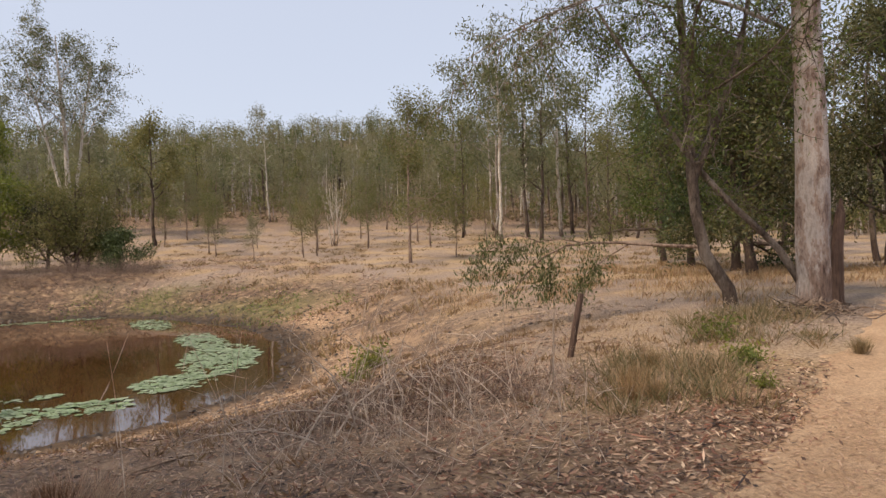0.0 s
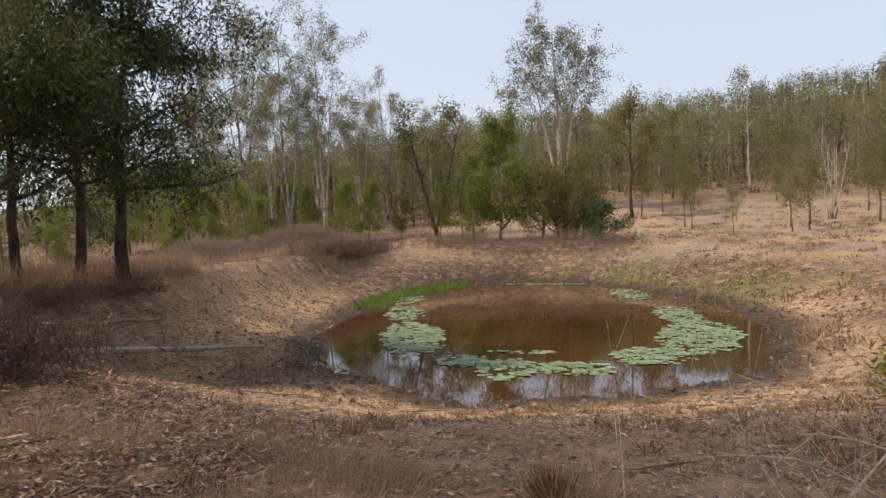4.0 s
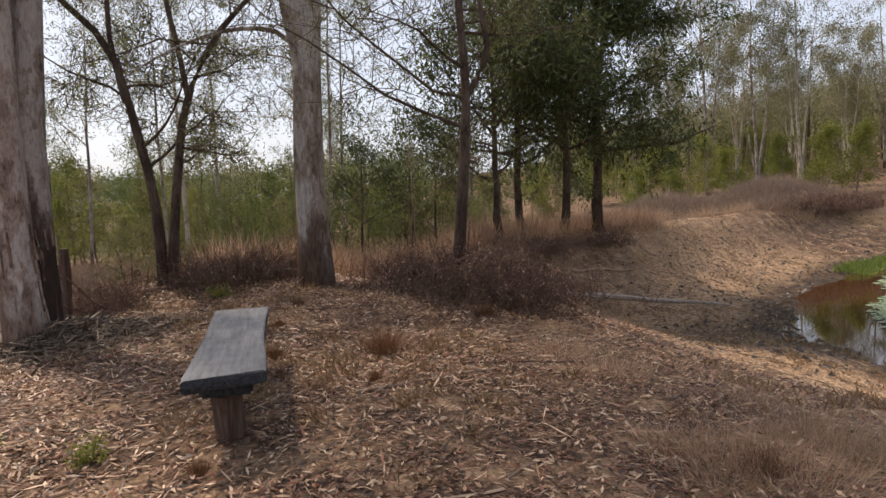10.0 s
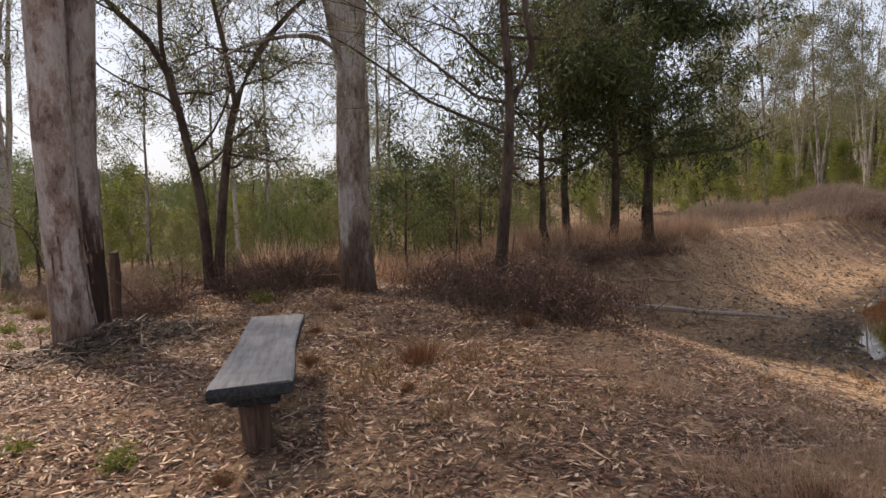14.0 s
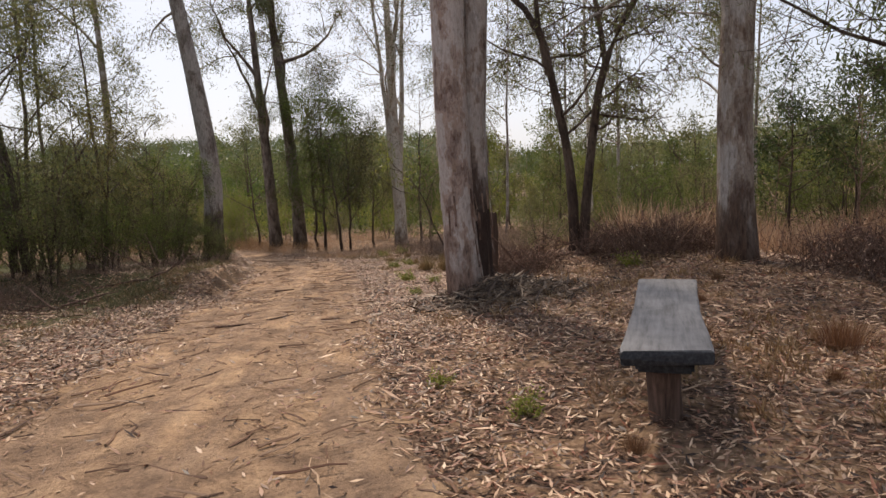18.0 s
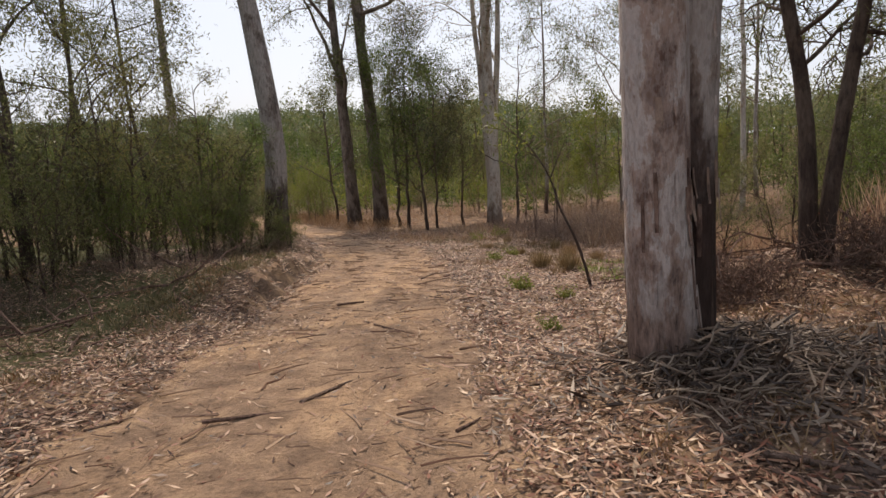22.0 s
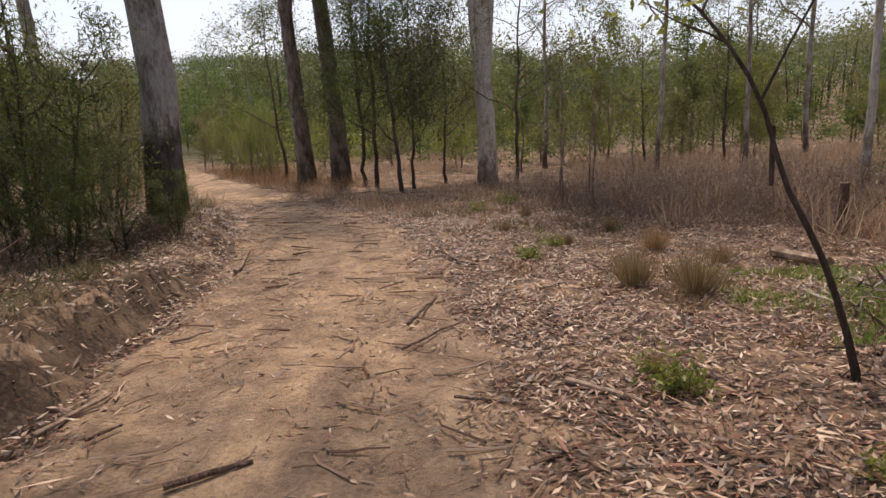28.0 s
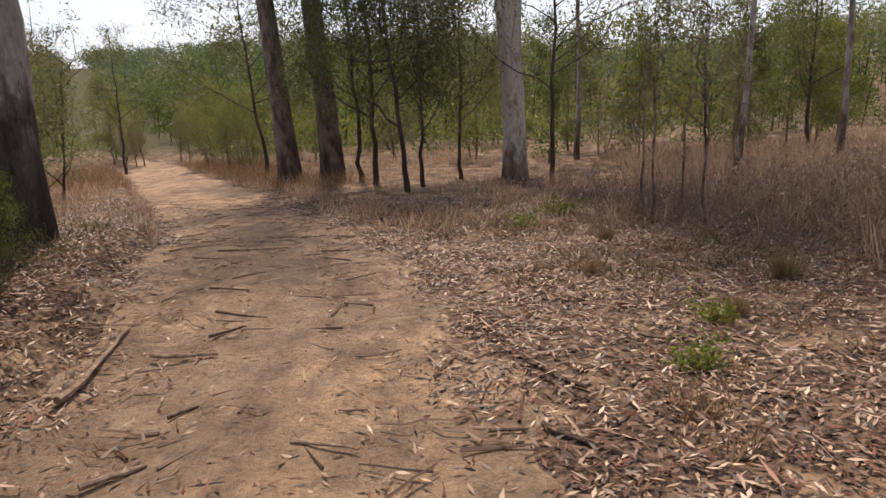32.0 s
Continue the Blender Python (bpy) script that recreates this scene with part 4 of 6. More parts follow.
# ---- across the pond ----
plant(tree("tall_gum", 41, 22, 0.36, PALE, FAR_LEAF, "tall pale gum with an open round crown", "gum tree", stems=[(0, 0, -0.02, 0.03, 1, 1), (0.1, 0.1, 0.02, -0.13, 0.93, 0.7), (0, 0, 0, 0.2, 0.88, 0.65)],
           fork=0.5, limbs=13, reach=0.34, steep=0.9, n=16000, size=(0.3, 0.1), spread=0.28, wild=0.02, split=False, twigs=5, fine=4), 80, 2.2)
for k, (x, y, h) in enumerate(((54.7, 25.5, 20), (57.8, 23.4, 20.5), (81.8, 24.8, 18), (71.3, 24.6, 15), (48.4, 26.4, 19), (62, 31, 17), (50.5, 31, 14), (88, 20, 15), (60, 38, 17), (76, 32, 16))):
    plant(tree("white_gum", 70 + k, h, 0.15, (GUM, PALE)[k % 2], FAR_LEAF, "white-trunked gum with a thin grey crown", "gum tree", group="gums by the dam wall", stems=[(0, 0, -0.02, 0.04, 1, 1), (0.2, 0.1, 0.0, -0.08, 0.9, 0.7), (0.1, 0.1, 0.0, 0.12, 0.85, 0.55)],
               fork=0.36, limbs=10, reach=0.3, steep=1.2, n=15000, size=(0.2, 0.055), spread=0.24, wild=0.03, split=False, fine=3), x, y)
plant(tree("dark_gum", 78, 11, 0.2, DARK, OLIVE_LEAF, "dark forked tree with an olive crown", "gum tree", stems=[(0, 0, 0, 0.25, 1, 1), (0, 0.1, 0, -0.2, 1, 0.9)], fork=0.45, limbs=8, reach=0.35, n=4500,
           size=(0.3, 0.12), spread=0.4, split=False), 60, 13)
plant(tree("dark_gum", 79, 12, 0.2, DARK, OLIVE_LEAF, "dark-trunked gum at the foot of the hill", "gum tree", fork=0.35, limbs=10, reach=0.35, n=4500, size=(0.3, 0.12), spread=0.4, split=False), 70, -5.5)
plant(tree("green_tree", 80, 9.8, 0.13, GUM, BRIGHT_LEAF, "bushy bright green young tree on the far bank", "young tree", fork=0.06, limbs=26, reach=0.3, steep=0.4, n=13000, size=(0.25, 0.09), spread=0.3,
           bare=0.1, split=False), 52, 5.9)
green_small = plant(tree("green_tree", 81, 6.5, 0.1, GUM, BRIGHT_LEAF, "smaller green young tree on the far bank", "young tree", fork=0.15, limbs=18, reach=0.3, steep=0.4, n=6000, size=(0.22, 0.07), spread=0.3, split=False), 52, 8.0)
for k, (a, r, z) in enumerate(((36, 40, 0.55), (33, 46, 0.7), (30, 50, 0.75), (28.3, 47, 0.6), (24.5, 53, 0.7), (21.5, 50, 0.75), (19.5, 56, 0.8), (16.5, 60, 0.6), (13.0, 58, 0.75), (11.0, 62, 0.7), (34.5, 58, 0.9), (26, 66, 0.9), (39, 55, 0.9), (10, 54, 0.5))):
    replant(green_small, 0.8 + r * math.cos(radians(a)), -1 + r * math.sin(radians(a)), 41 * k, z)
plant(tree("grey_shrub", 82, 6.2, 0.16, DARK, OLIVE_LEAF, "rounded grey-brown shrub with drooping dark foliage", "shrub", fork=0.06, limbs=30, reach=0.5, steep=0.5, n=19000, size=(0.2, 0.06), spread=0.35,
           stems=[(0, 0, 0, 0, 1, 1), (0.3, -0.6, 0.05, -0.2, 0.7, 0.7), (0, 0.5, 0, 0.2, 0.8, 0.7)], split=False), 50, 0.6)
plant(tree("grey_shrub", 83, 2.6, 0.08, DARK, DARK_LEAF, "dark drooping bush beside the shrub", "shrub", fork=0.1, limbs=16, reach=0.7, steep=0.1, n=7000, size=(0.2, 0.07), spread=0.25, split=False), 48.8, -2.0)
plant(tree("grey_shrub", 84, 5.0, 0.12, DARK, DUSK_LEAF, "dark bush in the shade of the tall gum", "shrub", fork=0.08, limbs=24, reach=0.6, steep=0.4, n=11000, size=(0.2, 0.07), spread=0.3, split=False), 54, 2.6)

SAPLING = dict(limbs=12, reach=0.26, steep=0.8, n=2600, size=(0.15, 0.05), spread=0.26, sides=6, twigs=3, split=False)
sap_a = plant(tree("sapling", 85, 5.2, 0.06, TWIG, OLIVE_LEAF, "slender young gum in the dry clearing", "sapling", group="clearing saplings", fork=0.3, **SAPLING), 60, -9.3)
sap_b = plant(tree("sapling", 86, 6.0, 0.07, TWIG, FAR_LEAF, "slender olive young gum in the dry clearing", "sapling", group="clearing saplings", fork=0.25, **SAPLING), 54, -16.1)
for k, (x, y, s) in enumerate(((76, -7, 1.2), (73.8, -9, 1.1), (56.7, -9.4, 0.9), (49, -11, 0.55), (51, -16.5, 1.0), (57.9, -23.7, 1.25), (70, -6.5, 0.9), (81, -9.8, 1.3), (77, -11.6, 1.2), (62, -14, 0.5),
                               (49.8, -15, 0.8), (56.5, -18.2, 1.0), (55.6, -22.8, 1.1), (60, -30, 1.3), (40, -23.5, 0.8), (75, -33, 1.4), (66, -26, 1.2), (53, -28, 1.2), (48, -31, 1.1), (64, -38, 1.4), (80, -22, 1.3), (86, -14, 1.3))):
    replant((sap_a, sap_b)[k % 2], x, y, 137 * k, s)
plant(tree("young_gum", 87, 10.5, 0.11, TWIG, OLIVE_LEAF, "leafy young gum standing alone in the clearing", "young tree", fork=0.22, limbs=22, reach=0.3, steep=0.6, n=9000, size=(0.2, 0.07), spread=0.35,
           split=False), 38, -18.9)
bare = plant(tree("bare_shrub", 88, 7, 0.07, PALE, OLIVE_LEAF, "pale leafless shrub with many upright stems", "shrub", stems=[(0, 0, 0, 0.1, 1, 1), (0.1, 0.2, 0.05, 0.2, 0.9, 0.8), (0, -0.2, 0, -0.15, 0.9, 0.8), (0.2, 0, 0.1, -0.05, 0.8, 0.7)],
                   fork=0.3, limbs=8, reach=0.3, steep=1.2, n=300, sides=5, split=False), 60, -21)
replant(bare, 71, -25, 80, 1.0)

GUMS = dict(steep=0.9, size=(0.3, 0.11), spread=0.42, sides=4, twigs=2, split=False)
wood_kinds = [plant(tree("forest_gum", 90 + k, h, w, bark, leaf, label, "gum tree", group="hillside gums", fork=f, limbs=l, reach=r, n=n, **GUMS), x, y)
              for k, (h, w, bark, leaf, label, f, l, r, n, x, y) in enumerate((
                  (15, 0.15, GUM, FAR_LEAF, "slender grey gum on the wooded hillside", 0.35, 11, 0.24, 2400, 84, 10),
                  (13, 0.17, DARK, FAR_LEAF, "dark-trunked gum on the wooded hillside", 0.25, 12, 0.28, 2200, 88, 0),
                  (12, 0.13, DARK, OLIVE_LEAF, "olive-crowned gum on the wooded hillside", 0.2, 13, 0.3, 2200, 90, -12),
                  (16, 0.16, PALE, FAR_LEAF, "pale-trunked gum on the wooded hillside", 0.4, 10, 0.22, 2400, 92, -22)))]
for k in range(150):
    a = radians(-70 + 112 * ((k * 0.618) % 1))
    r = (104 if a < radians(8) else 74) + 60 * rng.uniform() ** 1.2 - 34 * max(0, min(1, (radians(-28) - a) / 0.35))
    replant(wood_kinds[k % 4], r * math.cos(a), r * math.sin(a), rng.uniform(0, 360), rng.uniform(0.55, 0.85))
for k, (x, y) in enumerate(((20, -36), (26, -40), (31, -34), (16, -44), (36, -44), (42, -40), (12, -38), (24, -50), (48, -52), (9, -48), (15, -30), (34, -56), (59, -39), (57, -42), (61, -36), (55, -45), (67, -44), (52, -40), (49, -44), (63, -46), (70, -40), (58, -49), (46, -47), (53, -36))):
    replant(wood_kinds[k % 4], x, y, 50 * k, rng.uniform(0.75, 1.05) * (1.35 if k > 11 else 1))

# ---- north of the track ----
YOUNG = dict(steep=0.6, sides=5, twigs=3, split=False, size=(0.15, 0.042), spread=0.16, fine=2)
young = [plant(tree("young_gum", 100 + k, h, w, bark, leaf, label, "young tree", group="young gums", fork=f, limbs=l, reach=r, n=n, **YOUNG), x, y)
         for k, (h, w, bark, leaf, label, f, l, r, n, x, y) in enumerate((
             (6.5, 0.06, TWIG, BUSH_LEAF, "leafy young gum among dry grass", 0.16, 18, 0.28, 4600, 8, 35),
             (5.2, 0.05, TWIG, BRIGHT_LEAF, "bright green sapling among dry grass", 0.15, 16, 0.32, 4200, 4.5, 33),
             (8.0, 0.08, DARK, GUM_LEAF, "tall young gum with a thin crown", 0.28, 15, 0.24, 3000, 12, 38),
             (4.2, 0.04, TWIG, OLIVE_LEAF, "low olive sapling among dry grass", 0.1, 15, 0.36, 3800, 2.5, 37)))]
count = 0
for k in range(400):
    x, y = rng.uniform(-34, 52), rng.uniform(24, 66)
    if y < 27 + 0.1 * abs(x - 6) or (x < 1.5 and y < 40) or abs(x - road_mid(y)) < 3.5 or (x < -8 and y < 44):
        continue
    replant(young[int(rng.integers(0, 4))], x, y, rng.uniform(0, 360), rng.uniform(0.5, 0.9))
    count += 1
    if count > 60:
        break
for k, (x, y, s) in enumerate(((7.6, 30.9, 0.9), (9.1, 31.1, 0.9), (5, 30, 0.8), (8.3, 34.8, 1.2), (1.2, 32.6, 0.9), (3.9, 32.5, 0.8), (13, 27, 0.9), (16, 25, 1.0), (11, 24.5, 0.8), (19, 27, 1.0), (14, 22, 0.7), (22, 23, 1.0),
                               (9.5, 21.5, 0.5), (-11, 38, 0.8), (-14, 36, 0.9), (-8.5, 40, 0.9), (-12.5, 42, 1.0), (-17, 41, 1.0), (-6, 41, 0.8))):
    replant(young[k % 4], x, y, 77 * k, s * 0.72)
for k, (x, y, h, w) in enumerate(((-3.7, 27.9, 7.5, 0.07), (-2.8, 26.2, 6.5, 0.06), (-2.5, 27.3, 6.0, 0.05), (-4.2, 28.6, 7, 0.06), (0.6, 28.0, 7, 0.06), (-7.4, 31.5, 6, 0.06), (-1.6, 29.5, 5, 0.05))):
    plant(tree("slim_tree", 110 + k, h, w, DARK, OLIVE_LEAF if k == 4 else (DUSK_LEAF, BUSH_LEAF)[k % 2] if k < 4 else GUM_LEAF, "slim dark sapling at the bend of the track", "sapling", group="saplings at the bend", lean=(0.03 * (-1) ** k, 0.0), fork=0.2 if k < 4 else 0.3,
               limbs=16, reach=0.42, steep=0.6, n=900 if k == 4 else 11000 if k < 4 else 9500, size=(0.1, 0.028), spread=0.19, wild=0.06, sides=7, split=False, fine=4), x, y)
for k, (x, y, h) in enumerate(((1.2, 20.0, 3.2), (0.7, 20.4, 2.4), (1.4, 21.4, 3.4), (0.8, 21.2, 2.8), (2.6, 22.5, 3.0), (7.6, 9.8, 2.6), (9.4, 10.2, 3.0), (8.8, 11.4, 2.8), (6.6, 10.6, 2.4))):
    plant(tree("thin_sapling", 120 + k, h, 0.02, TWIG, GUM_LEAF, "thin brown sapling with few leaves", "sapling", group="thin saplings", fork=0.35, limbs=7, reach=0.3, steep=0.8, n=260, size=(0.09, 0.03), spread=0.15,
               wild=0.06, sides=5, split=False), x, y)

for k, (x, y, h) in enumerate(((6.9, 10.6, 3.0), (8.3, 10.9, 3.3), (9.8, 11.9, 3.6))):
    plant(tree("young_wattle", 125 + k, h, 0.035, DARK, DARK_LEAF, "young dark green wattle behind the knoll", "young tree", group="young wattles", fork=0.38, limbs=12, reach=0.36, steep=0.5, n=2400, size=(0.11, 0.028), spread=0.14,
               wild=0.05, sides=6, split=False, fine=3), x, y)
SHRUB = dict(fork=0.05, steep=0.8, reach=0.5, bare=0.1, twigs=3, sides=4, split=False, size=(0.08, 0.016), spread=0.09, n=7000, limbs=11, fine=3)
shrubs = [plant(tree("thicket_shrub", 130 + k, h, 0.035, DARK, leaf, label, "shrub", group="thicket", stems=[(0, 0, 0.05, 0, 1, 1), (0.3, 0.2, 0.2, 0.1, 0.9, 0.8), (-0.3, 0.1, -0.2, 0.05, 0.85, 0.8)], **SHRUB), x, y)
          for k, (h, leaf, label, x, y) in enumerate(((2.9, GUM_LEAF, "dense olive green thicket shrub", -7.2, 11.5), (2.5, BUSH_LEAF, "dense green thicket shrub", -6.3, 15.8), (3.2, OLIVE_LEAF, "tall olive thicket shrub", -9, 12)))]
for k, (x, y) in enumerate(((-8.2, 9.6), (-10, 10.2), (-9.6, 8.0), (-12, 9.0), (-11.6, 11.5), (-7.0, 13.4), (-8.4, 14.2), (-10.4, 13.6), (-6.9, 16.9), (-8.2, 17.0), (-9.8, 16.0), (-12, 14.5), (-7.6, 19.4), (-9.4, 19.5),
                            (-11.8, 17.6), (-14, 12), (-14.2, 16), (-8.6, 21.8), (-10.8, 22.4), (-13.4, 20.6), (-16.5, 14), (-16, 19), (-13, 24.5), (-10.2, 25.4))):
    replant(shrubs[k % 3], x, y, 61 * k, 0.85 + 0.3 * ((k * 0.37) % 1))
for k, (x, y, z) in enumerate(((-5.2, 14.5, 0.36), (-5.1, 15.6, 0.4), (-5.6, 13.3, 0.42), (-5.9, 15.0, 0.5), (-6.2, 12.3, 0.5), (-6.4, 10.8, 0.5), (-6.9, 9.5, 0.55), (-6.3, 17.0, 0.45), (-6.0, 16.2, 0.45), (-7.2, 12.6, 0.7), (-7.4, 10.6, 0.7), (-7.0, 14.4, 0.7), (-8.0, 8.4, 0.7), (-8.8, 10.8, 0.7), (-4.9, 16.6, 0.3))):
    replant(shrubs[(k + 1) % 2], x, y, 83 * k, z)
for k, (x, y, z) in enumerate(((3.5, 11.9, 0.6), (4.8, 11.8, 0.6), (6.2, 12.4, 0.7), (7.8, 12.8, 0.7), (9.2, 12.4, 0.75), (10.4, 12.8, 0.8), (3.0, 13.8, 0.6), (5.4, 14.2, 0.8), (6.2, 15.8, 0.9), (9.6, 13.6, 1.0))):
    replant(shrubs[k % 2], x, y, 53 * k, z)
light_bush = [plant(tree("green_bush", 140 + k, h, 0.03, TWIG, leaf, label, "bush", group="bushes beyond the bend", stems=[(0, 0, 0.1, 0, 1, 1), (0.3, 0.2, -0.1, 0.2, 0.9, 0.8)], **SHRUB), x, y)
              for k, (h, leaf, label, x, y) in enumerate(((2.8, BRIGHT_LEAF, "bright green bush beside the track", -9.5, 37), (2.4, OLIVE_LEAF, "olive bush beside the track", -14, 41)))]
for k, (x, y, s) in enumerate(((-7, 36.5, 0.9), (-4, 36, 1), (-1, 35, 1), (-12, 47, 1.3), (-18, 44, 1.3), (-21, 40, 1.2), (3, 34, 0.9), (-6, 44, 1.3), (0, 42, 1.2), (6, 40, 1.2), (-25, 46, 1.5), (-16, 50, 1.5), (12, 44, 1.3), (18, 40, 1.3),
                               (24, 38, 1.3), (30, 36, 1.2), (21, 32, 1.0), (27, 30, 1.0), (15, 33, 1.0), (34, 30, 1.2), (40, 28, 1.2))):
    replant(light_bush[k % 2], x, y, 47 * k, s)
for k, (x, y, z) in enumerate(((-9.4, 34.0, 1.00), (-10.9, 36.0, 0.85), (-8.5, 33.5, 0.80), (-15.2, 40.0, 0.90), (-16.5, 41.0, 0.80))):
    replant(light_bush[k // 3], x, y, 65 * k, z)


# ---- the woods on the far hills ----
def wood_stuff(name, mat, label, seed, many, place, m, leaf, centre, wide, tall, trunk=0.0, bark=None):
    """Many trees or bushes too far off to tell apart: leaves round a centre, and thin trunks."""
    rg = np.random.default_rng(seed)
    v, q, n = [], [], 0
    poles = Heap()
    for k in range(many):
        x, y, h = place(rg)
        if abs(x - float(road_mid(y))) < 2.6 + h * 0.3:
            continue
        z = float(ground(x, y))
        lump = unit(rg.normal(size=(6, 3))) * rg.uniform(0.5, 1.15, (6, 1))
        ball = unit(rg.normal(size=(m, 3))) * rg.uniform(size=(m, 1)) ** 0.45 * 0.85
        c = np.array([x, y, z + h * centre]) + (lump[rg.integers(0, 6, m)] + ball) * [h * wide, h * wide, h * tall]
        c[:, 2] = np.maximum(c[:, 2], z + 0.05)
        d = unit(rg.normal(size=(m, 3)) + [0, 0, -0.4])
        made = [blades(c, d, unit(np.cross(d, rg.normal(size=(m, 3)))), leaf[0] * rg.uniform(0.6, 1.3, m), leaf[1] * rg.uniform(0.6, 1.3, m))]
        if trunk:
            a = math.atan2(y, x)
            lean = rg.normal(size=2) * 0.05
            stem = blades(np.array([[x, y, z - 0.5]]), np.array([[lean[0], lean[1], 1.0]]), np.array([[math.sin(a), -math.cos(a), 0]]), h * 0.8, trunk * rg.uniform(0.6, 1.3))
            poles.add(*stem)
            side, tip = rg.normal(size=2) * h * 0.25, rg.normal(size=2) * 0.08
            poles.add(*blades(np.array([[x + side[0], y + side[1], z - 0.5]]), np.array([[tip[0], tip[1], 1.0]]), np.array([[math.sin(a), -math.cos(a), 0]]), h * rg.uniform(0.5, 0.72), trunk * rg.uniform(0.35, 0.7)))
        for vv, qq in made:
            v.append(vv)
            q.append(qq + n)
            n += len(vv)
    tagged(new(name, shape(name, np.concatenate(v), np.concatenate(q), mat)), label, "woods", kind="stuff")
    if poles.n:
        tagged(new("distant_trunks", poles.mesh("distant_trunks", bark or GUM)), "pale grey trunks of the " + name.replace("_", " "), "trunks", kind="stuff")


def east(near, far, lo, hi, h0, h1):
    def place(rg):
        a, r = radians(rg.uniform(lo, hi)), near + (far - near) * rg.uniform()
        r = r - 36 * max(0, min(1, (radians(-28) - a) / 0.35)) * near / 110 - 26 * max(0, min(1, (a - radians(6)) / 0.15)) * near / 110
        return r * math.cos(a), r * math.sin(a), rg.uniform(h0, h1)
    return place


def north(x0, x1, y0, y1, h0, h1):
    def place(rg):
        return rg.uniform(x0, x1), rg.uniform(y0, y1), rg.uniform(h0, h1)
    return place


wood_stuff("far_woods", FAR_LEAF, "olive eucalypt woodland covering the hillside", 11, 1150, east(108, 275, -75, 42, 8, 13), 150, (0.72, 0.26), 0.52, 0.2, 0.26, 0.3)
wood_stuff("far_woods", GUM_LEAF, "darker gum crowns scattered over the hillside", 24, 420, east(104, 265, -75, 42, 7, 14), 150, (0.6, 0.22), 0.62, 0.16, 0.22, 0.4, DARK)
wood_stuff("far_woods", OLIVE_LEAF, "sunlit olive crowns scattered over the hillside", 25, 280, east(104, 270, -75, 42, 7, 13), 150, (0.6, 0.22), 0.6, 0.17, 0.22, 0.3, PALE)
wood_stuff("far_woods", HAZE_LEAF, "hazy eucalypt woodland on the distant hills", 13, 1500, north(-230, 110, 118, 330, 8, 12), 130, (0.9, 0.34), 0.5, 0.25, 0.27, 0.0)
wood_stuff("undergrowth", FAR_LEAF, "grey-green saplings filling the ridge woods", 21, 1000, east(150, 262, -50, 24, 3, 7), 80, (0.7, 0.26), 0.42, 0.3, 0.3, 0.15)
wood_stuff("undergrowth", SCRUB_LEAF, "grey-brown scrub between the hillside trees", 12, 1500, east(94, 190, -70, 52, 0.7, 2.8), 30, (0.65, 0.2), 0.5, 0.6, 0.4)
wood_stuff("undergrowth", OLIVE_LEAF, "olive saplings and scrub at the hill's foot", 15, 420, east(88, 135, -70, 46, 2.2, 5.5), 70, (0.5, 0.17), 0.5, 0.22, 0.28, 0.12)
wood_stuff("young_woods", BUSH_LEAF, "green regrowth woodland north of the track", 14, 430, north(-75, 55, 38, 115, 2.5, 6.0), 190, (0.3, 0.11), 0.52, 0.2, 0.25, 0.12)
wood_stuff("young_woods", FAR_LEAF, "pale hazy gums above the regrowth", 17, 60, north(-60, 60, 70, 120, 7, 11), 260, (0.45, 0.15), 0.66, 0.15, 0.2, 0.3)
wood_stuff("young_woods", BUSH_LEAF, "green woodland beyond the bend", 19, 330, north(-78, 4, 44, 115, 3.0, 7.0), 200, (0.32, 0.12), 0.5, 0.22, 0.27, 0.12)
wood_stuff("young_woods", BUSH_LEAF, "lush green trees in the hollow beyond the bend", 22, 170, north(-85, -12, 62, 125, 6, 10), 260, (0.45, 0.17), 0.5, 0.24, 0.28, 0.15)
wood_stuff("young_woods", BUSH_LEAF, "green trees crowding the track beyond the bend", 23, 75, north(-42, -11, 37, 62, 4, 7.5), 420, (0.22, 0.08), 0.5, 0.24, 0.3, 0.1)
wood_stuff("young_woods", GUM_LEAF, "taller grey-green gums standing above the regrowth", 26, 70, north(-12, 52, 46, 85, 7, 10.5), 230, (0.34, 0.11), 0.64, 0.15, 0.2, 0.13, DARK)
wood_stuff("young_woods", BUSH_LEAF, "taller green gums standing above the regrowth", 27, 45, north(-10, 52, 44, 80, 6, 9), 230, (0.34, 0.11), 0.6, 0.17, 0.22, 0.12)
wood_stuff("low_scrub", BUSH_LEAF, "low green scrub under the young gums", 16, 620, north(-62, 48, 33, 76, 0.8, 2.4), 110, (0.2, 0.055), 0.4, 0.42, 0.32)
wood_stuff("low_scrub", BRIGHT_LEAF, "bright yellow-green bushes beyond the bend", 18, 60, north(-34, 5, 33, 50, 1.4, 3.8), 420, (0.16, 0.045), 0.45, 0.33, 0.3)


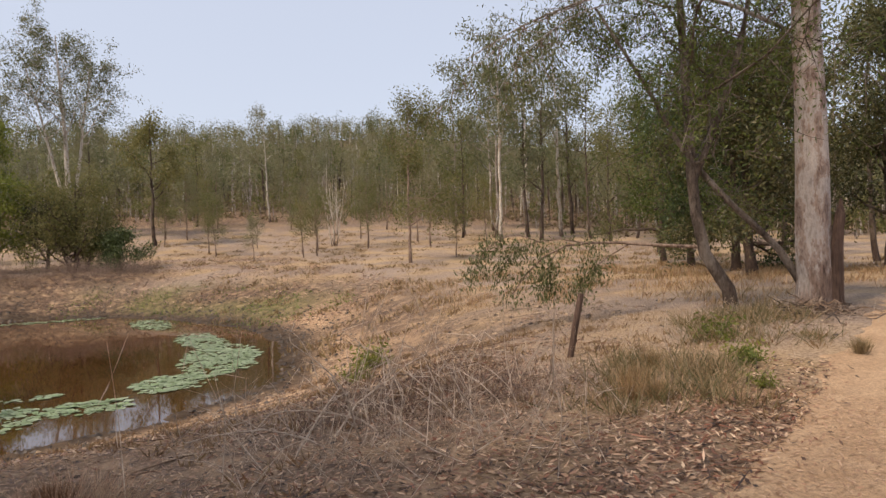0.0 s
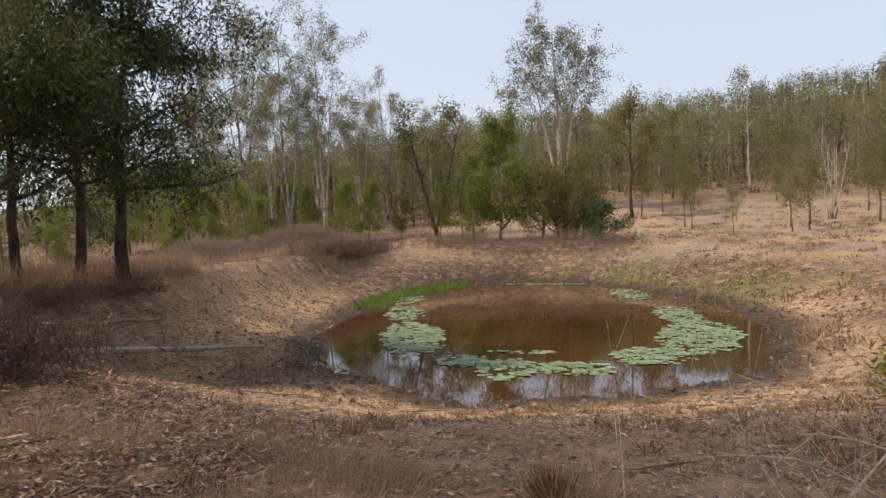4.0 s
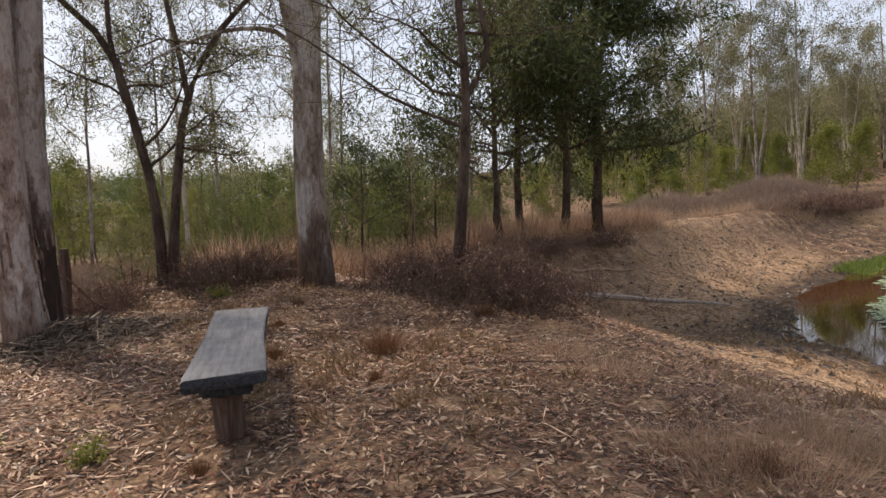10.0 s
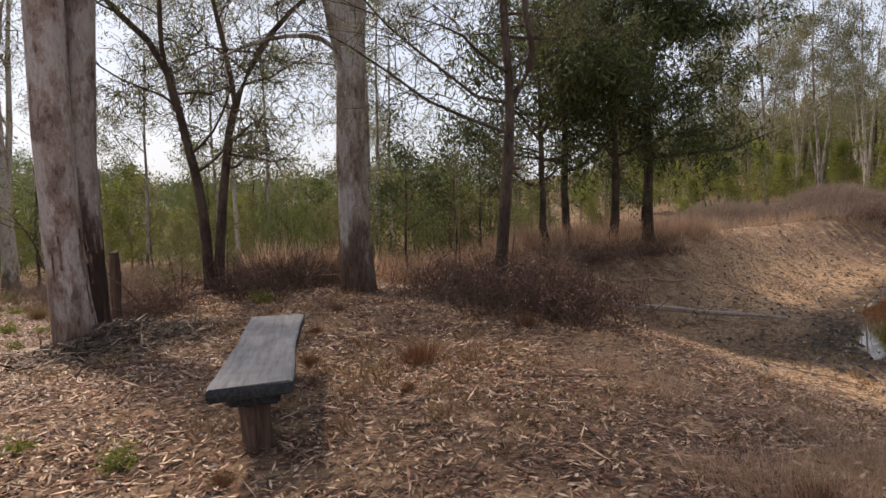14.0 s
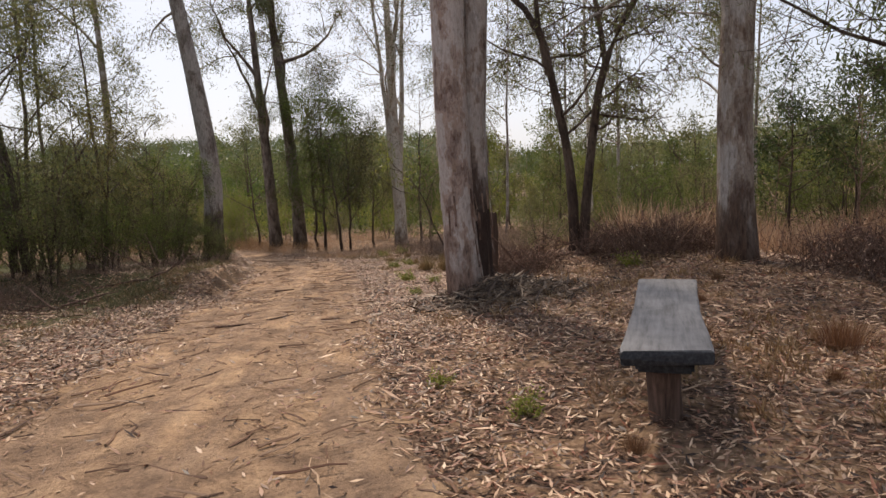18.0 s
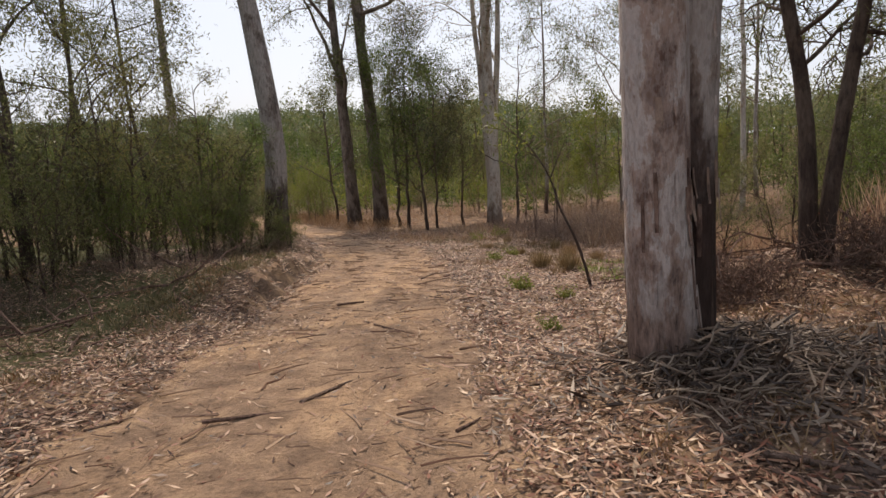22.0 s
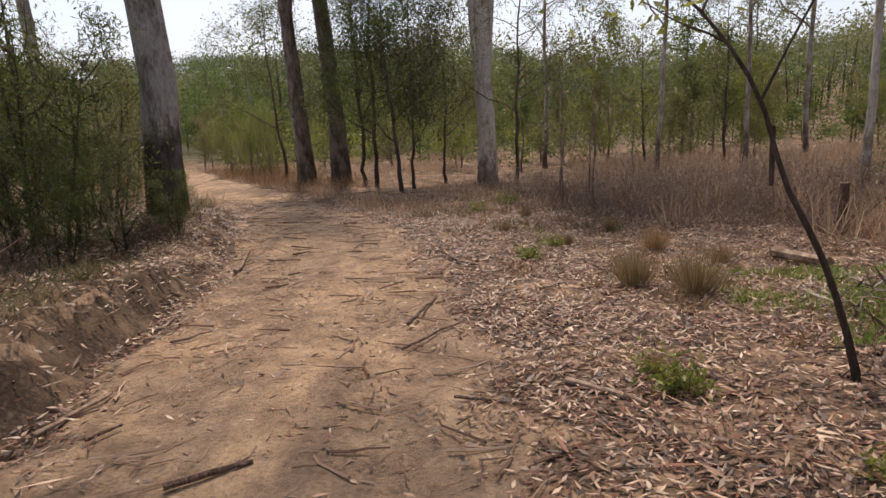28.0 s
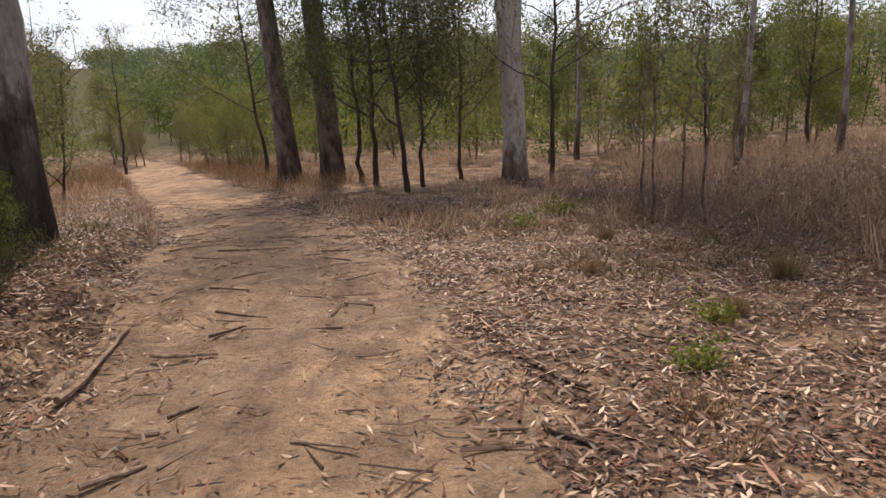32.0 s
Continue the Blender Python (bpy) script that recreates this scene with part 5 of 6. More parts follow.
# ---- grasses ----
def grass(name, mat, label, n, where, height, width, lean=0.35, clump=0.0, clumps=1, rim=0.1):
    """Loose blades over an area: where(rg, n) gives places and weights."""
    rg = np.random.default_rng(len(name) * 31 + n)
    x, y = where(rg, n)
    if clump:
        k = rg.integers(0, len(x), len(x) // clumps + 1)
        pick = rg.integers(0, len(k), len(x))
        x, y = x[k][pick] + rg.normal(size=len(x)) * clump, y[k][pick] + rg.normal(size=len(y)) * clump
    keep = (np.abs(x - road_mid(y)) > 1.35) & (pond_out(x, y) > rim)
    x, y = x[keep], y[keep]
    c = np.stack([x, y, ground(x, y) + bumps(x, y) - 0.02], 1)
    d = unit(np.stack([rg.normal(size=len(x)) * lean, rg.normal(size=len(x)) * lean, np.ones(len(x))], 1))
    s = unit(np.cross(d, rg.normal(size=(len(x), 3))))
    h = height * rg.uniform(0.4, 1.15, len(x))
    tagged(new(name, shape(name, *blades(c, d, s, h, width * rg.uniform(0.7, 1.3, len(x))), mat)), label, "grass", kind="stuff")


def box(x0, x1, y0, y1, keep=lambda x, y, rg: x == x):
    def where(rg, n):
        x, y = rg.uniform(x0, x1, n * 2), rg.uniform(y0, y1, n * 2)
        k = keep(x, y, rg)
        return x[k][:n], y[k][:n]
    return where


def patchy(x, y, rg, cut=0.0):
    return np.sin(1.1 * x + 2 * np.sin(0.6 * y)) * np.sin(0.9 * y + 2 * np.sin(0.5 * x)) + rg.uniform(-0.6, 0.6, len(x)) > cut


grass("dry_grass", DRY_GRASS, "tall mauve-brown dry grass in the field", 70000,
      box(0.6, 34, 11.5, 34, lambda x, y, rg: (x > 1.2 + 0.12 * (y - 18)) & (y > 17.5 - 1.5 * np.clip(x - 2, 0, 4)) & (patchy(x, y, rg, -0.4)) & (pond_out(x, y) > 5)), 0.72, 0.012, 0.55, 0.14, 16)
grass("dry_grass", MAUVE_GRASS, "fine pale dry grass over the mound", 70000, box(23, 46, 11, 22, lambda x, y, rg: np.minimum(((x - 36.5) / 8) ** 2 + ((y - 15.8) / 3.2) ** 2, ((x - 29) / 6) ** 2 + ((y - 18) / 3) ** 2) < rg.uniform(0.5, 1.2, len(x))), 0.95, 0.016, 0.6, 0.16, 12)
grass("dry_grass", DRY_GRASS, "dry grass and stalks behind the knoll", 30000, box(3.5, 20, 8.8, 16, lambda x, y, rg: y > 9.4 + 0.16 * (x - 5)), 0.8, 0.011, 0.4, 0.12, 12)
grass("dry_grass", DRY_GRASS, "dry straw on the bank beyond the track bend", 15000, box(-16, 1.2, 20, 42, lambda x, y, rg: patchy(x, y, rg, -0.2)), 0.4, 0.012, 0.5, 0.1, 14)
grass("tan_grass", TAN_GRASS, "short tan grass along the verges", 30000, box(-8, 4.2, 3, 26, lambda x, y, rg: (np.abs(x - road_mid(y)) > 1.9) & patchy(x, y, rg, 0.25)), 0.16, 0.01, 0.7, 0.07, 25)
grass("weedy_grass", WEEDY_GRASS, "tufts of olive and brown grass hanging over the bank cut", 14000, box(-5.6, -2.6, 8, 20, lambda x, y, rg: (road_mid(y) - x > 1.75) & (road_mid(y) - x < 3.0) & patchy(2 * x, 2 * y, rg, 0.1)), 0.2, 0.007, 0.9, 0.05, 22)
grass("tan_grass", TAN_GRASS, "orange dry grass at the bend", 9000, box(-14, -4, 27, 38, lambda x, y, rg: np.abs(x - road_mid(y)) < 4.5), 0.5, 0.012, 0.5, 0.12, 14)
grass("tan_grass", TAN_GRASS, "short dry grass on the bank above the pond", 26000, box(1.5, 14, -9, 5, lambda x, y, rg: patchy(x, y, rg, 0.35)), 0.14, 0.01, 0.8, 0.06, 25)
grass("dry_grass", STRAW_GRASS, "golden dry grass beyond the broad gum", 14000, box(6.5, 24, -26, -10, lambda x, y, rg: patchy(x, y, rg, -0.1)), 0.28, 0.016, 0.6, 0.12, 16)
grass("dry_grass", STRAW_GRASS, "straw-coloured tussocks over the clearing", 22000, box(14, 75, -40, -4, lambda x, y, rg: patchy(x, y, rg, 0.2)), 0.3, 0.04, 0.6, 0.2, 18)
grass("tan_grass", STRAW_GRASS, "low dry tufts on the slope of the dam wall", 16000, box(7, 27, 4.5, 11.5, lambda x, y, rg: (pond_out(x, y) > 0.8) & patchy(2 * x, 2 * y, rg, 0.15)), 0.13, 0.012, 0.9, 0.06, 22)
grass("green_grass", GREEN_GRASS, "green reeds along the pond's rim", 12000, box(26, 37.5, 5, 11, lambda x, y, rg: (pond_out(x, y) < 0.7) & (pond_out(x, y) > -0.5)), 0.36, 0.03, 0.5, rim=-0.5)
grass("weedy_grass", WEEDY_GRASS, "tangled olive and brown grass beside the fence post", 16000, box(2.8, 7.0, -10, -4.4, lambda x, y, rg: (np.abs(x - 3.7 - 0.42 * (-5 - y)) < 0.75 + 0.35 * np.sin(2.1 * y)) & patchy(2 * x, 2 * y, rg, -0.1)), 0.3, 0.007, 0.8, 0.09, 24)
grass("weedy_grass", WEEDY_GRASS, "low green weeds at the edge of the dry grass", 7000, box(-2.2, 1.2, 17.5, 23, lambda x, y, rg: (x > road_mid(y) + 2.0) & patchy(2 * x, 1.5 * y, rg, 0.1)), 0.13, 0.01, 0.8, 0.08, 22)
grass("green_grass", GREEN_GRASS, "thin green grass on the damp bank", 7000, box(26, 44, -11, 2, lambda x, y, rg: (pond_out(x, y) < 5) & (pond_out(x, y) > 0.2) & patchy(x, y, rg, 0.3)), 0.14, 0.04, 0.6)
grass("green_grass", GREEN_GRASS, "patch of green grass below the leaning sapling", 5500, box(0.9, 3.0, 12.3, 14.6, lambda x, y, rg: patchy(3 * x, 3 * y, rg, 0.1)), 0.13, 0.01, 0.8)


def tussock(seed, n, height, width, spread, mat, label, name="grass_tussock", lean=0.45):
    rg = np.random.default_rng(seed)
    c = np.concatenate([rg.normal(size=(n, 2)) * spread, np.full((n, 1), -0.03)], 1)
    d = unit(np.concatenate([c[:, :2] / spread * lean * 0.6 + rg.normal(size=(n, 2)) * lean * 0.4, np.ones((n, 1))], 1))
    s = unit(np.cross(d, rg.normal(size=(n, 3))))
    top = tagged(new(name), label, "grass tussock", "tussocks")
    part("tuft", shape("tuft", *blades(c, d, s, height * rg.uniform(0.5, 1.1, n), width), mat), top)
    return top


rust = plant(tussock(1, 420, 0.28, 0.004, 0.06, RUST_GRASS, "rusty brown tussock in the leaf litter", lean=0.35), 3.05, 3.8)
for k, (x, y, s) in enumerate(((2.2, 4.3, 0.55), (2.75, 5.5, 0.5), (2.5, 3.1, 0.4), (3.2, 0.4, 0.7), (4.0, -0.8, 0.8), (0.9, 2.3, 0.4), (3.4, 6.4, 0.5), (4.9, 4.5, 0.8))):
    replant(rust, x, y, 70 * k, s)
soft_tuft = plant(tussock(4, 420, 0.25, 0.0024, 0.13, DRY_GRASS, "fuzzy tuft of fine dry grass", lean=0.9), 3.21, 0.59)
for k, (x, y) in enumerate(((3.91, 0.61), (3.11, 0.88), (3.89, 0.06), (3.25, 4.03), (4.50, 2.96), (4.27, 2.17), (4.47, 1.12), (3.36, 0.65), (3.29, 0.25), (2.96, 0.48), (4.16, 0.58), (4.00, 0.17), (3.86, 0.32), (4.05, -0.90), (3.86, -1.09))):
    replant(soft_tuft, x, y, 77 * k, 0.75 + 0.5 * ((k * 0.37) % 1))
straw = plant(tussock(2, 520, 0.42, 0.005, 0.05, STRAW_GRASS, "dense tan tussock of dry grass", lean=0.38), 0.3, 14.25)
for k, (x, y, s) in enumerate(((0.73, 13.88, 1.05), (-0.2, 12.0, 0.4), (1.0, 15.9, 0.8), (0.1, 16.6, 0.45), (1.4, 15.0, 0.6), (-0.6, 17.9, 0.45), (0.9, 17.6, 0.6), (-0.1, 19.5, 0.5))):
    replant(straw, x, y, 50 * k, s)
def leafy_weed(seed):
    rg = np.random.default_rng(seed)
    top = tagged(new("green_weed"), "small leafy yellow-green weed", "weed", "weeds")
    at = []
    for _ in range(14):
        p = bent(rg, (*rg.normal(size=2) * 0.05, -0.02), (*rg.normal(size=2) * 0.7, 1), rg.uniform(0.12, 0.28), 4, 0, 0.2)
        part("stem", shape("stem", *tube(p, [0.003, 0.003, 0.002, 0.001], 3), TWIG), top)
        at.append(p[1:])
    part("foliage", shape("foliage", *leaves(rg, np.concatenate(at), 420, 0.03, 0.055, 0.018, 0.0), BRIGHT_LEAF), top)
    return top


weed = plant(leafy_weed(3), -0.18, 11.75)
for k, (x, y, s) in enumerate(((-0.05, 9.0, 0.6), (-0.5, 15.7, 0.9), (0.0, 3.6, 0.5), (0.5, 3.0, 0.6), (-0.1, 16.5, 0.8), (0.3, 10.7, 0.7), (4.4, 9.2, 0.7), (8.6, -4.3, 1.3), (13, -6.2, 2.6), (-0.9, 20.6, 1.1), (-0.3, 21.5, 1.3), (3.9, -6.6, 1.0), (3.05, 8.3, 0.9))):
    replant(weed, x, y, 90 * k, s)


def brush(seed, stems, height, spread, label, name="dry_brush", fine=0.004, leaf=0, mat=None):
    """A heap of thin dead stems, each crooked and forking."""
    rg = np.random.default_rng(seed)
    heap = Heap()
    at = []
    for _ in range(stems):
        s = np.array([*rg.normal(size=2) * spread, -0.03])
        p = bent(rg, s, (*rg.normal(size=2) * 0.6, 1), height * rg.uniform(0.4, 1.1), 6, 0, 0.22)
        heap.add(*tube(p[::2], np.array([1.4, 1.0, 0.6]) * fine, 3))
        k = rg.integers(1, 5, 5)
        w = unit(rg.normal(size=(5, 3)) + [0, 0, 0.6])
        heap.add(*blades(p[k], w, unit(np.cross(w, rg.normal(size=(5, 3)))), height * rg.uniform(0.15, 0.4, 5), fine * 2))
        at.append(p[2:])
    top = tagged(new(name), label, "dry brush", "dry brush")
    tagged(part("stem", heap.mesh("stem", mat or TWIG), top), kind="stuff")
    if leaf:
        tagged(part("leaf", shape("leaf", *leaves(rg, np.concatenate(at), leaf, 0.05, 0.05, 0.012, 0.3), DRY_LEAF), top), kind="stuff")
    return top


heap_a = plant(brush(5, 20, 0.75, 0.5, "tangle of thin dead stems beside the track", leaf=25, fine=0.0022, mat=PALE_STEM), 4.4, -2.7)
for k, (x, y, s) in enumerate(((3.9, -2.2, 0.8), (4.9, -3.5, 0.8), (4.2, -3.9, 0.8), (4.6, -5.2, 0.6), (6.8, -7.8, 0.8), (6.2, -9.9, 0.8), (4.7, -9.4, 0.7))):
    replant(heap_a, x, y, 67 * k, s)
for k, (x, y, z) in enumerate(((3.8, -6.5, 0.9), (3.75, -4.95, 0.62), (3.6, -5.1, 0.5), (4.9, -7.5, 1.3), (3.95, -5.2, 0.7), (4.4, -5.9, 0.6), (3.2, -5.9, 0.6), (3.3, -7.5, 0.5))):
    replant(straw if k % 3 else weed, x, y, 40 * k, z)
for k, (x, y, z) in enumerate(((3.7, -3.1, 0.9), (4.1, -2.6, 0.7), (4.9, -6.0, 0.7), (5.4, -7.0, 0.8), (5.9, -8.0, 0.8), (4.2, -7.4, 0.6), (5.6, -8.6, 0.7), (5.2, -7.7, 0.6))):
    replant(heap_a, x, y, 31 * k + 11, z)
heap_d = plant(brush(9, 110, 0.4, 0.42, "dense low brown brush beside the track", leaf=260, fine=0.002, mat=DARK_TWIG), 4.9, -3.0)
for k, (x, y, z) in enumerate(((4.6, -3.7, 0.9), (5.4, -3.6, 1.0), (5.2, -4.4, 1.0), (5.8, -4.6, 0.9), (4.7, -4.6, 0.8))):
    replant(heap_d, x, y, 57 * k, z)
stalks = plant(brush(8, 9, 1.5, 0.35, "long arching dead stalks", name="dead_stalks", fine=0.0036, mat=PALE_STEM), 3.7, -2.9)
for k, (x, y, z) in enumerate(((4.2, -3.4, 0.9), (3.8, -1.9, 0.8), (4.6, -4.0, 1.0), (3.3, -3.9, 0.7), (4.8, -2.4, 0.9))):
    replant(stalks, x, y, 71 * k, z)
def dead_branch(x, y, seed, length, lean):
    """A bleached dead branch, arching out of the brush, with forking twigs."""
    rg = np.random.default_rng(seed)
    p = bent(rg, (0, 0, -0.02), (*lean, 0.75), length, 7, -0.12, 0.12)
    top = tagged(new("dead_branch"), "bleached dead branch with forking twigs in the brush", "branch", "dead branches")
    limb = Heap()
    limb.add(*tube(p, np.linspace(0.0085, 0.003, 7), 6, 0.08, rg))
    part("limb", limb.mesh("limb", PALE_STEM, True), top)
    for k in range(7):
        a = p[1 + k % 6]
        tw = bent(rg, a, unit(p[-1] - p[0]) + rg.normal(size=3) * 0.6 + [0, 0, 0.25], length * rg.uniform(0.15, 0.42), 5, 0, 0.2)
        part("twig", shape("twig", *tube(tw, np.linspace(0.004, 0.0014, 5), 4), PALE_STEM, True), top)
    plant(top, x, y)


for k, (x, y, l, lean) in enumerate(((4.3, -2.5, 1.15, (-0.15, 0.95)), (4.45, -3.0, 1.2, (0.2, 0.7)), (4.2, -2.75, 1.0, (-0.1, 0.25)), (4.5, -2.6, 1.1, (0.3, -0.5)),
                                     (4.1, -2.2, 0.7, (0.1, -0.3)), (4.3, -3.6, 1.0, (0.1, 0.5)))):
    dead_branch(x, y, 300 + k, l, lean)
heap_b = plant(brush(6, 340, 0.75, 0.55, "dark heap of dead brush round a slim tree", leaf=1500, fine=0.0055, mat=DARK_TWIG), 5.7, 5.8)
for k, (x, y, s) in enumerate(((6.3, 5.5, 0.8), (12.0, 10.2, 0.8), (6.0, 5.1, 0.9), (5.5, 6.4, 0.9), (3.4, 9.2, 0.8), (3.9, 9.0, 0.7), (2.0, 9.5, 0.6), (1.6, 9.3, 0.45), 
                               (14.6, 10.6, 0.8), (2.0, 11.3, 0.7), (4.2, 9.6, 0.8), (5.3, 5.4, 0.6), (5.8, 5.1, 0.6), (6.4, 6.1, 0.6))):
    replant(heap_b, x, y, 59 * k, s)
heap_c = plant(brush(7, 190, 1.05, 0.65, "reddish dry weeds in the field", leaf=500, fine=0.0026, mat=WEED_STEM), 1.6, 19.3)
for k, (x, y, s) in enumerate(((2.4, 18.4, 1.0), (3.2, 17.6, 0.9), (1.0, 20.8, 0.8), (2.0, 20.6, 1.1), (3.0, 19.6, 1.1), (4.2, 18.4, 1.1), (4.0, 20.6, 1.1), (5.4, 19.4, 1.1), (2.8, 21.6, 1.1), (5.2, 21.8, 1.1), (6.6, 20.4, 1.1), (3.7, 16.7, 0.8), (5.0, 17.2, 0.9),
                               (6.4, 18.2, 1.0), (1.2, 22.4, 1.0), (0.4, 23.6, 0.9), (7.8, 19.2, 1.0), (7.2, 8.6, 0.55), (8.4, 9.4, 0.6), (9.6, 9.8, 0.65), (10.6, 10.2, 0.7), (13.2, 10.5, 0.6), (16.6, 11.4, 0.7), (18.4, 11.9, 0.7), (6.4, 10.8, 0.7), (5.8, 12.2, 0.8), (7.6, 11.8, 0.8), (-5.6, 14.0, 0.6), (-6.2, 12.2, 0.7), (-6.8, 10.2, 0.7), (-7.4, 8.2, 0.8), (-5.3, 16.4, 0.6), (-6.6, 9.0, 0.7), (-8.6, 7.2, 0.8), (-9.8, 6.4, 0.9))):
    replant(heap_c, x, y, 43 * k, s)

for k in range(13):
    replant(heap_c, 46 + math.sin(2.3 * k), -3 + 1.25 * k, 71 * k, 1.3 + 0.3 * math.sin(k))
for k, (x, y) in enumerate(((32.5, 14.4), (34.5, 13.6), (36, 13.3), (37.6, 13.2), (39, 13.1), (40.5, 13.2), (30.5, 15.4), (28.5, 15.8))):
    replant(heap_b, x, y, 49 * k, 1.5)
for k, (x, y) in enumerate(((33, 15), (35, 16.5), (37, 15.2), (39, 16.6), (36, 14.2), (34, 17), (41, 15.5), (31.5, 14.5))):
    replant(heap_c, x, y, 71 * k, 1.2)

# ---- posts, logs and sticks ----
def stick(name, p, r, mat, label, category, sides=7, group="", seed=0):
    p, r = np.asarray(p, float), np.asarray(r, float)
    rg = np.random.default_rng(seed)
    v, q = tube(p, r, sides, 0.1, rg)
    ends = [list(range(sides))[::-1], list(range(len(v) - sides, len(v)))]
    bm = bmesh.new()
    vs = [bm.verts.new(c) for c in v]
    for f in q.tolist() + ends:
        bm.faces.new([vs[k] for k in f])
    me = bpy.data.meshes.new(name)
    bm.to_mesh(me)
    bm.free()
    me.materials.append(mat)
    return tagged(new(name, me), label, category, group)


plant(stick("fence_post", [(0.04, 0.06, -0.3), (0, 0, 0.0), (-0.04, -0.07, 0.4), (-0.07, -0.13, 0.74)], [0.042, 0.04, 0.04, 0.036], POST_WOOD, "leaning old round fence post", "fence post", 9), 5.75, -5.95)
plant(stick("broken_stub", [(0, 0, -0.3), (0, 0, 0.2), (-0.03, -0.03, 0.9), (-0.07, -0.09, 1.35), (-0.08, -0.11, 1.62)], [0.13, 0.12, 0.1, 0.07, 0.012], POST_WOOD, "grey splintered stub beside the broad gum", "stump", 9, seed=6), 5.4, -10.62)
plant(stick("fence_post", [(0, 0, -0.3), (0, 0, 0.3), (0.01, 0, 0.62)], [0.07, 0.066, 0.06], POST_WOOD, "weathered stump of an old post in dry weeds", "fence post", 9, seed=2), 3.75, 16.9)
plant(stick("fence_post", [(0, 0, -0.3), (0, 0, 0.4), (0, 0, 0.8), (0.01, 0, 1.12)], [0.075, 0.07, 0.068, 0.066], POST_WOOD, "squared old timber post behind the big gum", "fence post", 4, seed=3), 1.2, 9.25)


def lying(name, x, y, ends, r0, r1, mat, label, category="log", lift=0.0, seed=0, group="", straight=False):
    """A log or stick along the ground from (x, y) to the end, crooked, resting on the ground."""
    rg = np.random.default_rng(seed)
    n = 9
    px, py = np.linspace(x, ends[0], n), np.linspace(y, ends[1], n)
    length = math.hypot(ends[0] - x, ends[1] - y)
    w = np.cumsum(rg.normal(size=(n, 2)), 0) * length * 0.012
    px, py = px + w[:, 0], py + w[:, 1]
    r = np.linspace(r0, r1, n)
    p = np.stack([px - x, py - y, ground(px, py) + r * 0.7 + lift], 1)
    if straight:
        line = np.linspace(p[0, 2], p[-1, 2], n)
        p[:, 2] = line + max(0, (p[:, 2] - line).max())
    z = p[0, 2]
    p[:, 2] -= z
    ob = stick(name, p, r, mat, label, category, 7, group, seed)
    ob.location = (x, y, z)
    return ob


lying("fallen_log", 10.2, 8.5, (16.3, 6.85), 0.085, 0.035, DRIFTWOOD, "long grey fallen branch on the bank above the pond", lift=0.05, seed=4, straight=True)
lying("fallen_log", 2.05, 15.2, (2.28, 14.6), 0.065, 0.05, STICK_WOOD, "pale broken log lying in the grass", lift=0.03, seed=5)
lying("fallen_log", 1.36, 12.05, (2.35, 12.3), 0.085, 0.1, POST_WOOD, "dark thick log under broken sticks", seed=8)
lying("fallen_log", 12.2, 9.4, (15.4, 9.6), 0.05, 0.025, STICK_WOOD, "grey fallen branch under the wattles", seed=6)
TRACK_STICKS = ((-3.84, 15.47, -4.00, 16.60, 0.030), (-1.48, 16.07, -1.13, 15.46, 0.028), (-1.39, 15.10, -1.03, 14.70, 0.022), (-3.66, 16.12, -3.26, 16.17, 0.020), (-3.59, 17.01, -3.17, 16.89, 0.014), (-3.43, 16.47, -3.28, 16.70, 0.014), (-2.51, 15.03, -2.21, 14.94, 0.014), (-1.65, 15.05, -1.47, 15.07, 0.014), (-3.18, 15.29, -3.09, 15.43, 0.014), (-3.26, 14.68, -3.07, 14.87, 0.022), (-2.85, 15.31, -2.78, 15.59, 0.014), (-1.62, 17.21, -1.53, 16.22, 0.014), (-4.30, 19.27, -3.71, 19.62, 0.014), (-3.86, 17.62, -3.53, 17.63, 0.014), (-3.27, 19.37, -2.97, 19.46, 0.014), (-3.46, 11.39, -3.39, 11.97, 0.022), (-2.56, 10.86, -2.26, 11.08, 0.024))
MORE_STICKS = ((-1.73, 13.18, -1.49, 14.01, 0.022), (-0.74, 11.90, -0.38, 11.51, 0.024), (0.04, 11.87, 0.56, 11.59, 0.018), (-1.36, 11.73, -0.97, 11.60, 0.014), (-2.47, 12.35, -1.91, 12.24, 0.014), (-3.17, 11.34, -3.08, 11.52, 0.014), (-1.46, 15.91, -1.14, 15.34, 0.014), (-4.04, 14.26, -3.89, 14.47, 0.014), (-2.39, 6.61, -1.79, 6.79, 0.020), (-1.87, 6.92, -1.63, 7.42, 0.022), (-1.53, 4.80, -1.51, 5.22, 0.014), (-0.83, 6.38, -0.70, 6.58, 0.014), (-0.05, 5.69, 0.09, 5.26, 0.014), (-3.08, 5.88, -3.05, 6.10, 0.014), (-1.84, 9.51, -1.37, 9.01, 0.014), (-1.71, 12.58, -1.28, 13.25, 0.014))
VERGE_STICKS = ((2.2, 2.9, 3.6, 2.75, 0.02), (3.2, 3.1, 4.4, 2.6, 0.016), (0.6, 5.9, 1.3, 5.3, 0.02), (4.6, -1.2, 6.0, -4.3, 0.012), (1.5, 6.7, 2.2, 7.1, 0.02), (-0.9, 10.3, -0.2, 10.9, 0.016))
for k, (x, y, ex, ey, r) in enumerate(TRACK_STICKS + MORE_STICKS + VERGE_STICKS):
    lying("stick", x, y, (ex, ey), r * 0.75, r * 0.42, (STICK_WOOD, DARK_TWIG, TWIG)[k % 3], "crooked fallen stick on the ground", "stick", 0.005, 20 + k, "fallen sticks")


